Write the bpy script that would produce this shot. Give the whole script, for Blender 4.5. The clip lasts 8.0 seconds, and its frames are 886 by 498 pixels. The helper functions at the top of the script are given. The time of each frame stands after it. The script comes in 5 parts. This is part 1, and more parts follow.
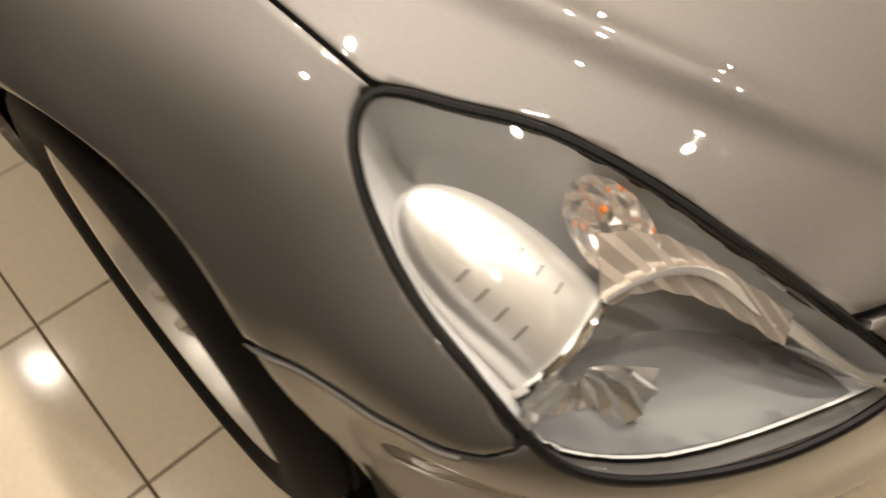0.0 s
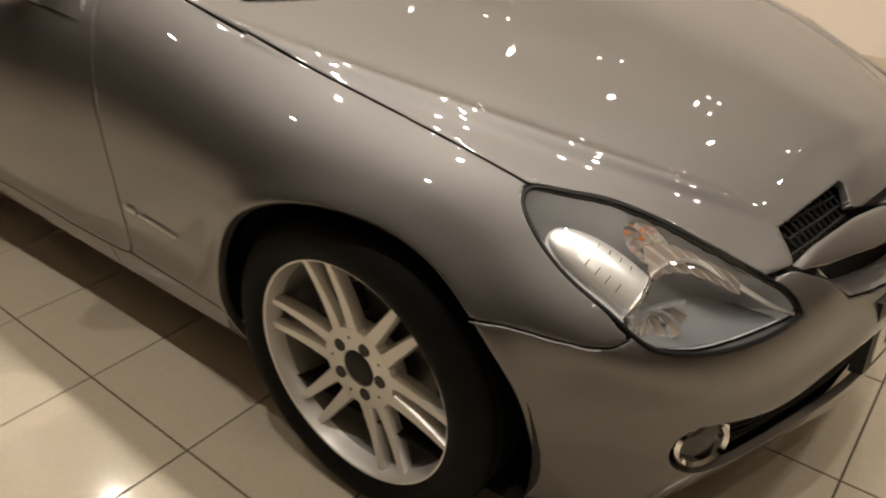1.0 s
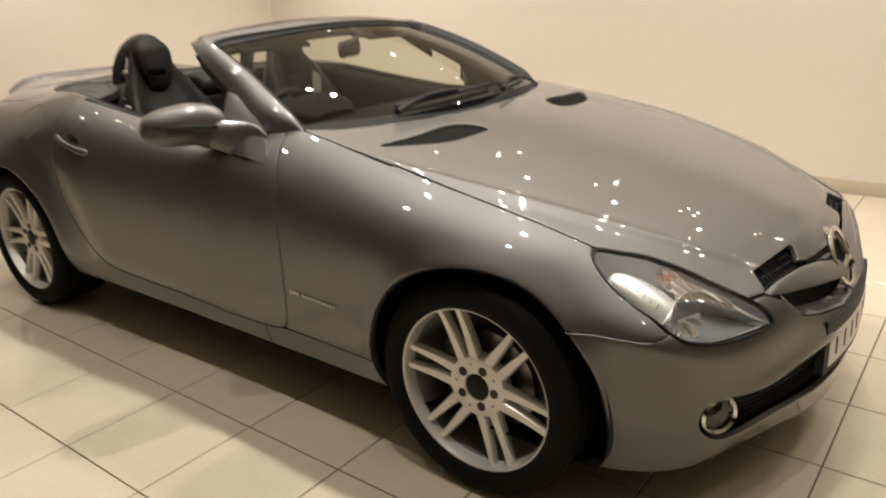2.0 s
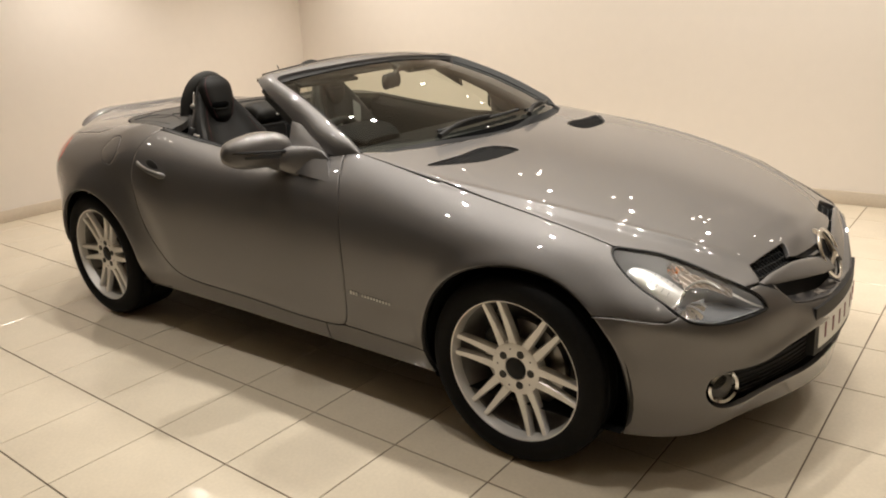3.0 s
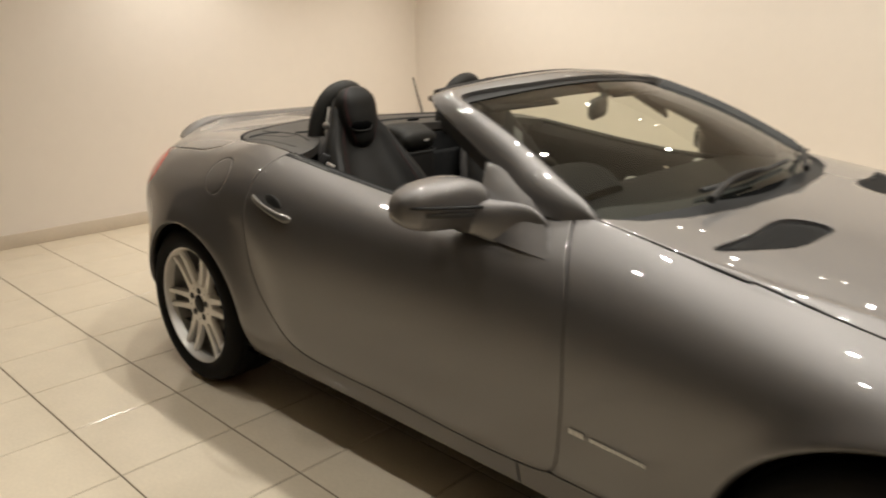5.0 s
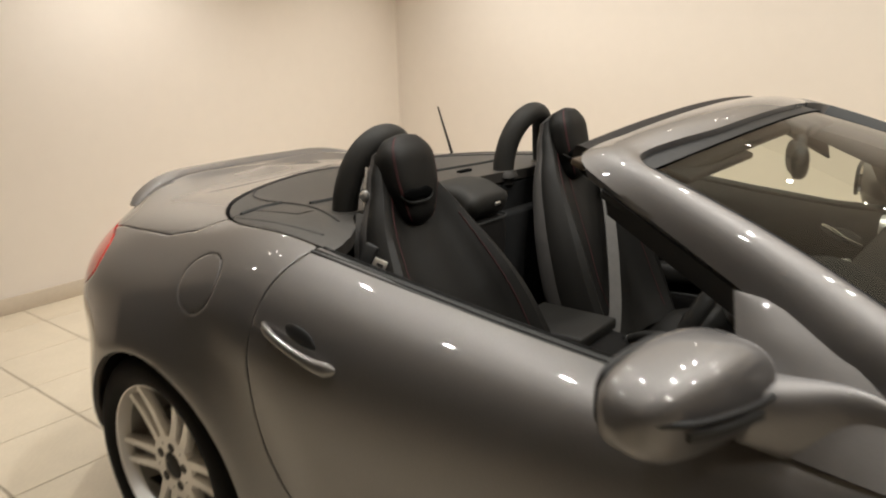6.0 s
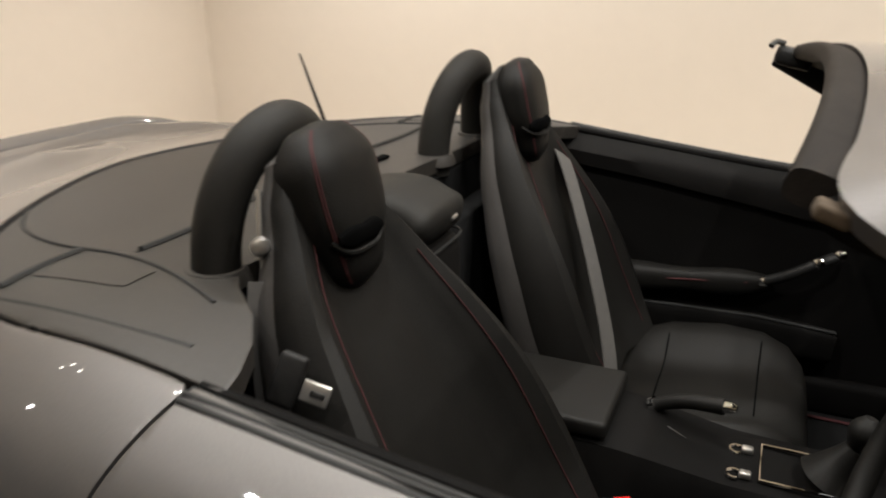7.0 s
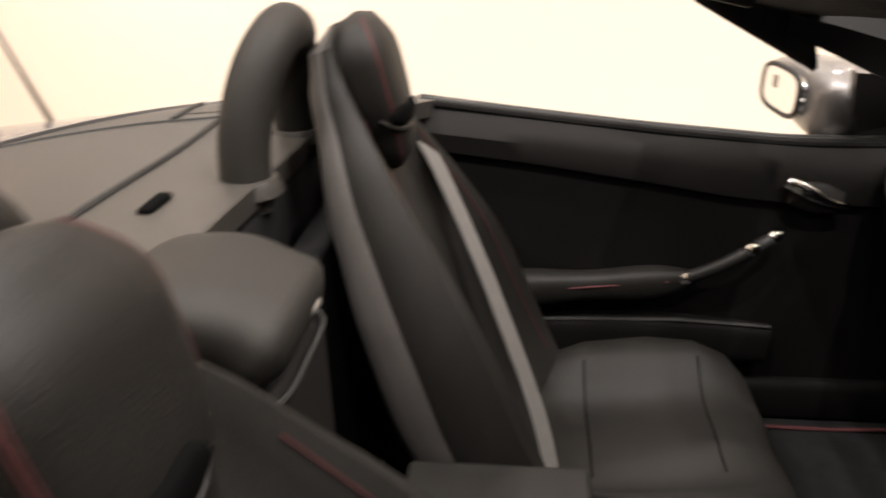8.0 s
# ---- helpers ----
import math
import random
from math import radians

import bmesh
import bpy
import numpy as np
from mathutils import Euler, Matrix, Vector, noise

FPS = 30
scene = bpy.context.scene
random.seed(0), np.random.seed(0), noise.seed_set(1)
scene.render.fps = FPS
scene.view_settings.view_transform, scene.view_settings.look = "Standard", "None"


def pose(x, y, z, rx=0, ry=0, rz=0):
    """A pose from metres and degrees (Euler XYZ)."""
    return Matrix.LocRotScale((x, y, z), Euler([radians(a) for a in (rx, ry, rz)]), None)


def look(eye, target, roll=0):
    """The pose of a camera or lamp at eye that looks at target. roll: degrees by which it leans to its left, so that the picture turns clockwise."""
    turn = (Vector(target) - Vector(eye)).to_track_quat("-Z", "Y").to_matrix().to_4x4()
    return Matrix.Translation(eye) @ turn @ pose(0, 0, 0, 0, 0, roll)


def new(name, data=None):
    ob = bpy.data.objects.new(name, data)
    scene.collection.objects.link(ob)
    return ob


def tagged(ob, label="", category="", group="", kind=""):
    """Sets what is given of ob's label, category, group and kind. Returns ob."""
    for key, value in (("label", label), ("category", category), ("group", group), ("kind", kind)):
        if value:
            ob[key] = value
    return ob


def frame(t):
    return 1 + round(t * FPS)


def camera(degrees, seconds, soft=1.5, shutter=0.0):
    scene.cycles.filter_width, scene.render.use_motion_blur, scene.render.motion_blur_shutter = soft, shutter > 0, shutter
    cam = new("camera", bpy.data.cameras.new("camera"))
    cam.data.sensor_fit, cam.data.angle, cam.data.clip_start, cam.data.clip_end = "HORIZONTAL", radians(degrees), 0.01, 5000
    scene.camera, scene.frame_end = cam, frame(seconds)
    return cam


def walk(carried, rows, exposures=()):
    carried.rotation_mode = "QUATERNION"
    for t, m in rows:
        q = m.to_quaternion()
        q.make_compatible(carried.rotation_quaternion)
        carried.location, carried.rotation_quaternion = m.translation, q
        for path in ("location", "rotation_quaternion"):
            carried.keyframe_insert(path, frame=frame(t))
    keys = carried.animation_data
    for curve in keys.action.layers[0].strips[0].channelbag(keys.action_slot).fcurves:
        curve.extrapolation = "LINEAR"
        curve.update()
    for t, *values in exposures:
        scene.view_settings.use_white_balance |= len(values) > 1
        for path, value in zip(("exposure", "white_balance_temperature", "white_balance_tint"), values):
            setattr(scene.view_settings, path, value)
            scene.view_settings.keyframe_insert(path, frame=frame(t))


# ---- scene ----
cam = camera(61.4, 8.0, soft=1.9, shutter=0.4)
PATH = [
    (0, (0.612, -0.948, 1.066), (-0.319, -0.134, -0.506), -2.5),
    (0.2, (0.597, -1.037, 1.110), (-0.333, -0.109, -0.398), -2.2),
    (0.5, (0.654, -1.214, 1.156), (-0.327, -0.044, -0.135), -0.1),
    (0.7, (0.696, -1.362, 1.174), (-0.321, -0.088, 0.015), 0.0),
    (1, (0.806, -1.59, 1.206), (-0.276, -0.241, 0.202), -0.2),
    (1.5, (0.903, -1.945, 1.261), (-0.184, -0.48, 0.44), -0.7),
    (1.7, (0.954, -2.072, 1.301), (-0.145, -0.6, 0.511), -1.6),
    (2, (1.009, -2.285, 1.333), (-0.138, -0.787, 0.668), -1.9),
    (2.2, (1.051, -2.397, 1.359), (-0.123, -0.9, 0.74), -1.8),
    (3.3, (1.17, -2.639, 1.395), (-0.025, -1.152, 0.792), -3.3),
    (3.5, (1.149, -2.643, 1.384), (-0.06, -1.166, 0.786), -2.9),
    (4, (0.956, -2.576, 1.365), (-0.299, -1.156, 0.728), -1.6),
    (4.2, (0.824, -2.51, 1.366), (-0.438, -1.082, 0.758), -1.8),
    (4.5, (0.623, -2.419, 1.398), (-0.613, -0.956, 0.825), -1.1),
    (4.8, (0.36, -2.299, 1.372), (-0.922, -0.867, 0.82), -0.5),
    (5, (0.186, -2.208, 1.356), (-1.135, -0.816, 0.794), -0.1),
    (5.2, (-0.029, -2.094, 1.381), (-1.391, -0.752, 0.79), -0.1),
    (6.3, (-0.979, -1.59, 1.369), (-2.122, -0.044, 0.815), -1.7),
    (6.5, (-1.117, -1.477, 1.375), (-2.205, 0.087, 0.766), -1.4),
    (6.7, (-1.252, -1.379, 1.371), (-2.255, 0.235, 0.748), -0.9),
    (7, (-1.448, -1.205, 1.342), (-2.219, 0.501, 0.636), -0.8),
    (7.3, (-1.58, -1.056, 1.329), (-2.173, 0.688, 0.55), -1.7),
    (7.5, (-1.653, -0.94, 1.306), (-2.169, 0.822, 0.513), -1.6),
    (7.7, (-1.704, -0.836, 1.298), (-2.181, 0.92, 0.468), -1.4),
    (8, (-1.737, -0.69, 1.296), (-1.955, 1.108, 0.446), -1.9),
]
EXPOSURES = [(0, 0.30, 6900, 12), (0.5, 0.0, 6750, 12), (1, -0.24, 6550, 11), (1.5, -0.16, 6500, 10), (2, -0.03, 6350, 10), (3.3, 0.04, 6230, 10), (5.2, 0.02, 6170, 8), (6.3, 0.06, 6000, 8), (7, 0.1, 5980, 9), (7.5, 0.38, 6020, 11), (8, 0.92, 6200, 15)]
walk(cam, [(t, look(eye, target, roll)) for t, eye, target, roll in PATH], EXPOSURES)
import functools

# ---- world and light ----
world = bpy.data.worlds.new("world")
world.use_nodes = True
scene.world = world
world.node_tree.nodes["Background"].inputs[0].default_value = (0.9, 0.75, 0.6, 1)
world.node_tree.nodes["Background"].inputs[1].default_value = 0.004

X_WALL, Y_WALL, X_BACK, Y_BACK, CEILING = -5.06, 2.95, 6.5, -12.0, 2.62


# ---- materials ----
def material(name, colour, rough=0.5, metal=0.0, coat=0.0, vary=0.0, scale=8.0, bump=0.0, bump_scale=200.0, emit=None, ior=1.45):
    """A principled material with mottling at two scales and fine relief."""
    mat = bpy.data.materials.new(name)
    mat.use_nodes = True
    nodes, links = mat.node_tree.nodes, mat.node_tree.links
    shader = nodes["Principled BSDF"]
    shader.inputs["Base Color"].default_value = (*colour, 1)
    shader.inputs["Roughness"].default_value = rough
    shader.inputs["Metallic"].default_value = metal
    shader.inputs["IOR"].default_value = ior
    shader.inputs["Coat Weight"].default_value = coat
    shader.inputs["Coat Roughness"].default_value = 0.02
    place = nodes.new("ShaderNodeTexCoord")
    if vary:
        big, small, mix = nodes.new("ShaderNodeTexNoise"), nodes.new("ShaderNodeTexNoise"), nodes.new("ShaderNodeMath")
        big.inputs["Scale"].default_value, small.inputs["Scale"].default_value = scale, scale * 14
        big.inputs["Detail"].default_value, small.inputs["Detail"].default_value = 5, 3
        mix.operation = "ADD"
        ramp = nodes.new("ShaderNodeValToRGB")
        lo, hi = [c * (1 - vary) for c in colour], [min(1, c * (1 + vary)) for c in colour]
        ramp.color_ramp.elements[0].position, ramp.color_ramp.elements[1].position = 0.35, 0.65
        ramp.color_ramp.elements[0].color, ramp.color_ramp.elements[1].color = (*lo, 1), (*hi, 1)
        half = nodes.new("ShaderNodeMath")
        half.operation = "MULTIPLY"
        half.inputs[1].default_value = 0.5
        links.new(place.outputs["Object"], big.inputs["Vector"])
        links.new(place.outputs["Object"], small.inputs["Vector"])
        links.new(big.outputs["Fac"], mix.inputs[0])
        links.new(small.outputs["Fac"], mix.inputs[1])
        links.new(mix.outputs[0], half.inputs[0])
        links.new(half.outputs[0], ramp.inputs[0])
        links.new(ramp.outputs[0], shader.inputs["Base Color"])
    if bump:
        grain, relief = nodes.new("ShaderNodeTexNoise"), nodes.new("ShaderNodeBump")
        grain.inputs["Scale"].default_value = bump_scale
        relief.inputs["Strength"].default_value, relief.inputs["Distance"].default_value = bump, 0.002
        links.new(place.outputs["Object"], grain.inputs["Vector"])
        links.new(grain.outputs["Fac"], relief.inputs["Height"])
        links.new(relief.outputs[0], shader.inputs["Normal"])
    if emit:
        shader.inputs["Emission Color"].default_value = (*emit[:3], 1)
        shader.inputs["Emission Strength"].default_value = emit[3]
    return mat


PAINT = material("grey_metallic_paint", (0.143, 0.136, 0.133), 0.53, 0.78, 1.0, 0.06, 300)
BLACK = material("black_plastic", (0.010, 0.0095, 0.009), 0.55, bump=0.15, ior=1.35)
RUBBER = material("tyre_rubber", (0.008, 0.0075, 0.007), 0.7, vary=0.2, bump=0.1, ior=1.22)
ALLOY = material("silver_alloy", (0.74, 0.715, 0.68), 0.36, 0.5, 0.4, 0.03, 200)
WALL = material("cream_wall_paint", (0.82, 0.755, 0.685), 0.75, vary=0.012, scale=0.8, bump=0.04, bump_scale=150)
CEIL = material("ceiling_paint", (0.88, 0.84, 0.77), 0.8, vary=0.02, scale=0.7)
TILE = material("cream_floor_tile", (0.68, 0.595, 0.465), 0.12, vary=0.05, scale=6)
GROUT = material("grout", (0.13, 0.098, 0.07), 0.9, vary=0.2)
LAMP = material("lamp_glow", (1, 1, 1), 0.5, emit=(1.0, 0.88, 0.72, 45.0))


# ---- mesh helpers ----
def mesh_from(name, verts, faces, mat, smooth=True):
    me = bpy.data.meshes.new(name)
    me.from_pydata([tuple(v) for v in verts], [], [tuple(int(i) for i in f) for f in faces])
    me.materials.append(mat)
    me.update()
    if smooth:
        me.shade_smooth()
    return me


def part(name, data, mat, parent, label="", smooth=True, sharp=None):
    """Links a bmesh or (verts, faces) as one mesh under a thing or part."""
    if isinstance(data, bmesh.types.BMesh):
        me = bpy.data.meshes.new(name)
        bmesh.ops.recalc_face_normals(data, faces=data.faces)
        data.to_mesh(me)
        data.free()
        me.materials.append(mat)
        if smooth:
            me.shade_smooth()
    else:
        me = mesh_from(name, data[0], data[1], mat, smooth)
    if smooth:
        me.set_sharp_from_angle(angle=radians(sharp or 38))
    ob = new(name, me)
    ob.parent = parent
    if label:
        tagged(ob, label)
    return ob


def spline(ts, values, at):
    """Natural cubic spline through values at ts, taken at the places at."""
    ts, values, at = np.asarray(ts, float), np.asarray(values, float), np.asarray(at, float)
    n = len(ts)
    flat = values.reshape(n, -1)
    h = np.diff(ts)
    a = np.zeros((n, n))
    b = np.zeros_like(flat)
    a[0, 0] = a[-1, -1] = 1
    for i in range(1, n - 1):
        a[i, i - 1], a[i, i], a[i, i + 1] = h[i - 1], 2 * (h[i - 1] + h[i]), h[i]
        b[i] = 3 * ((flat[i + 1] - flat[i]) / h[i] - (flat[i] - flat[i - 1]) / h[i - 1])
    c = np.linalg.solve(a, b)
    k = np.clip(np.searchsorted(ts, at, side="right") - 1, 0, n - 2)
    d = (at - ts[k])[:, None]
    hk = h[k][:, None]
    slope = (flat[k + 1] - flat[k]) / hk - hk * (2 * c[k] + c[k + 1]) / 3
    out = flat[k] + slope * d + c[k] * d ** 2 + (c[k + 1] - c[k]) / (3 * hk) * d ** 3
    return out.reshape(len(at), *values.shape[1:])


def curve_points(points, count, closed=False):
    """A smooth curve of count points through points."""
    p = np.asarray(points, float)
    if closed:
        p = np.vstack([p[-3:], p, p[:4]])
    t = np.r_[0, np.cumsum(np.linalg.norm(np.diff(p, axis=0), axis=1))]
    if closed:
        return spline(t, p, np.linspace(t[3], t[-4], count, endpoint=False))
    return spline(t, p, np.linspace(t[0], t[-1], count))


def inside(px, py, polygon):
    """Signed distance to a polygon, positive inside."""
    a = np.asarray(polygon, float)
    b = np.roll(a, -1, axis=0)
    best = np.full(px.shape, 1e9)
    flag = np.zeros(px.shape, bool)
    for (ax, ay), (bx, by) in zip(a, b):
        ex, ey = bx - ax, by - ay
        t = np.clip(((px - ax) * ex + (py - ay) * ey) / (ex * ex + ey * ey + 1e-12), 0, 1)
        best = np.minimum(best, np.hypot(px - ax - t * ex, py - ay - t * ey))
        if ay != by:
            cross = ((ay > py) != (by > py)) & (px < (bx - ax) * (py - ay) / (by - ay) + ax)
            flag ^= cross
    return np.where(flag, best, -best)


def clip(verts, tris, f):
    """The part of a triangle mesh where f, one value a vertex, is positive."""
    pos = f > 0
    count = pos[tris].sum(1)
    keep = [tuple(t) for t in tris[count == 3]]
    verts = [tuple(v) for v in verts]
    cut = {}

    def between(i, j):
        key = (i, j) if i < j else (j, i)
        if key not in cut:
            a, b = key
            s = f[a] / (f[a] - f[b])
            cut[key] = len(verts)
            verts.append(tuple(verts[a][k] + s * (verts[b][k] - verts[a][k]) for k in range(3)))
        return cut[key]

    for t in tris[(count == 1) | (count == 2)]:
        loop = []
        for i, j in ((t[0], t[1]), (t[1], t[2]), (t[2], t[0])):
            if pos[i]:
                loop.append(i)
            if pos[i] != pos[j]:
                loop.append(between(i, j))
        keep += [(loop[0], loop[k], loop[k + 1]) for k in range(1, len(loop) - 1)]
    keep = np.array(keep, int).reshape(-1, 3)
    used, back = np.unique(keep, return_inverse=True)
    return np.array(verts)[used], back.reshape(-1, 3)


def normals_of(verts, tris):
    n = np.cross(verts[tris[:, 1]] - verts[tris[:, 0]], verts[tris[:, 2]] - verts[tris[:, 0]])
    out = np.zeros_like(verts)
    for k in range(3):
        np.add.at(out, tris[:, k], n)
    return out / (np.linalg.norm(out, axis=1)[:, None] + 1e-12)


def edges_of(tris):
    """The open edges of a triangle mesh."""
    e = np.vstack([tris[:, [0, 1]], tris[:, [1, 2]], tris[:, [2, 0]]])
    key = np.sort(e, axis=1)
    _, index, count = np.unique(key, axis=0, return_index=True, return_counts=True)
    return e[index[count == 1]]


def flanged(verts, tris, depth=0.014, roll=0.0008):
    """A panel with its edges rolled over and turned inwards."""
    n = normals_of(verts, tris)
    for _ in range(2):
        mean = n[tris].sum(axis=1)
        n = np.zeros_like(n)
        for c in range(3):
            np.add.at(n, tris[:, c], mean)
        n /= np.linalg.norm(n, axis=1)[:, None] + 1e-12
    e = edges_of(tris)
    e = e[np.abs(verts[e[:, 0], 1]) + np.abs(verts[e[:, 1], 1]) > 1e-4]
    if not len(e):
        return verts, tris
    out = np.zeros_like(verts)
    way = np.cross(verts[e[:, 1]] - verts[e[:, 0]], n[e[:, 0]])
    way /= np.linalg.norm(way, axis=1)[:, None] + 1e-12
    np.add.at(out, e[:, 0], way)
    np.add.at(out, e[:, 1], way)
    ids = np.unique(e)
    out = out[ids] / (np.linalg.norm(out[ids], axis=1)[:, None] + 1e-12)
    where = np.zeros(len(verts), int)
    where[ids] = np.arange(len(ids))
    base, m = len(verts), len(ids)
    lip = verts[ids] - n[ids] * roll * .8 + out * roll
    low = lip - n[ids] * depth
    a, b = e[:, 0], e[:, 1]
    i, j = base + where[a], base + where[b]
    extra = np.vstack([np.c_[b, a, i], np.c_[b, i, j], np.c_[j, i, i + m], np.c_[j, i + m, j + m]])
    return np.vstack([verts, lip, low]), np.vstack([tris, extra])


def mirrored(verts, tris):
    return verts * np.array([1, -1, 1]), tris[:, ::-1]


def both(verts, tris):
    """A panel and its mirror image, sewn together along the middle."""
    v2, t2 = mirrored(verts, tris)
    v, t = np.vstack([verts, v2]), np.vstack([tris, t2 + len(verts)])
    key = np.round(v, 5)
    _, index, back = np.unique(key, axis=0, return_index=True, return_inverse=True)
    t = back.reshape(-1)[t]
    t = t[(t[:, 0] != t[:, 1]) & (t[:, 1] != t[:, 2]) & (t[:, 2] != t[:, 0])]
    return v[index], t


# ---- the car's skin: rails from the nose along the flank to the tail; x, half width, height ----
def rail(*rows):
    return [(x, -w, z) for x, w, z in rows]


RAILS = [
    rail((.735, 0, .17), (.69, .25, .17), (.60, .48, .17), (.50, .69, .17), (.30, .80, .175), (0, .83, .20), (-.4, .835, .215), (-.78, .835, .218), (-1.05, .835, .219),
         (-1.3, .835, .22), (-1.75, .84, .223), (-2.1, .85, .225), (-2.43, .86, .22), (-2.82, .78, .22), (-3.03, .58, .23), (-3.11, .35, .23), (-3.14, 0, .23)),
    rail((.757, 0, .32), (.738, .25, .32), (.683, .47, .32), (.575, .665, .32), (.32, .835, .32), (0, .88, .32), (-.4, .868, .31), (-.78, .857, .31), (-1.05, .860, .31),
         (-1.3, .865, .31), (-1.75, .875, .31), (-2.1, .885, .32), (-2.43, .90, .33), (-2.82, .845, .35), (-3.09, .63, .36), (-3.21, .35, .36), (-3.25, 0, .36)),
    rail((.757, 0, .45), (.738, .25, .45), (.683, .47, .44), (.57, .69, .44), (.31, .85, .46), (0, .893, .50), (-.4, .885, .50), (-.78, .87, .50), (-1.05, .873, .50),
         (-1.3, .878, .50), (-1.75, .89, .51), (-2.1, .90, .53), (-2.43, .908, .55), (-2.82, .855, .56), (-3.10, .645, .56), (-3.22, .36, .56), (-3.26, 0, .56)),
    rail((.73, 0, .535), (.706, .25, .532), (.657, .505, .533), (.503, .768, .560), (.285, .838, .60), (0, .893, .640), (-.4, .884, .688), (-.78, .862, .72), (-1.05, .867, .725),
         (-1.3, .875, .73), (-1.75, .888, .745), (-2.1, .895, .76), (-2.43, .89, .77), (-2.82, .825, .765), (-3.09, .62, .745), (-3.21, .36, .735), (-3.25, 0, .735)),
    rail((.695, 0, .587), (.672, .25, .585), (.618, .50, .598), (.455, .70, .630), (.275, .778, .675), (0, .842, .736), (-.4, .834, .799), (-.78, .815, .838), (-1.05, .828, .833),
         (-1.3, .838, .834), (-1.75, .845, .86), (-2.1, .84, .885), (-2.43, .81, .87), (-2.82, .748, .853), (-3.07, .56, .838), (-3.18, .33, .833), (-3.22, 0, .838)),
    rail((.655, 0, .632), (.625, .25, .632), (.54, .475, .642), (.395, .60, .684), (.255, .70, .728), (0, .715, .80), (-.4, .72, .872), (-.78, .715, .914), (-1.05, .750, .866),
         (-1.3, .764, .873), (-1.75, .76, .92), (-2.1, .735, .958), (-2.43, .70, .935), (-2.82, .635, .908), (-3.03, .485, .901), (-3.13, .29, .898), (-3.17, 0, .899)),
    rail((.60, 0, .668), (.56, .17, .672), (.46, .32, .68), (.34, .38, .73), (.20, .42, .78), (0, .43, .83), (-.4, .43, .893), (-.78, .43, .94), (-1.05, .43, .935),
         (-1.3, .43, .93), (-1.75, .43, .95), (-2.1, .43, .975), (-2.43, .43, .965), (-2.78, .40, .938), (-2.97, .32, .921), (-3.06, .18, .914), (-3.10, 0, .912)),
    rail((.54, 0, .705), (.50, 0, .718), (.42, 0, .74), (.30, 0, .768), (.17, 0, .80), (0, 0, .838), (-.4, 0, .902), (-.78, 0, .95), (-1.05, 0, .95),
         (-1.3, 0, .95), (-1.75, 0, .97), (-2.1, 0, .985), (-2.43, 0, .978), (-2.75, 0, .95), (-2.9, 0, .935), (-2.98, 0, .928), (-3.03, 0, .922)),
]


def seam_line(x):
    """Half width of the joint between bonnet and wing."""
    return np.polyval(np.polyfit([-1.0, -.80, -.6, -.4, -.2, -.05, .05, .16, .25, .27], [.69, .70, .714, .726, .735, .733, .724, .714, .704, .702], 4), x)


def bonnet_side(x):
    """Half width of the bonnet, along the joint and then along the lamp."""
    return np.where(x < .26, seam_line(np.minimum(x, .27)), np.interp(x, [.26, .275, .309, .34, .376, .415, .457, .502, .55, .597, .63], [.703, .690, .665, .640, .617, .599, .583, .569, .553, .541, .51]))


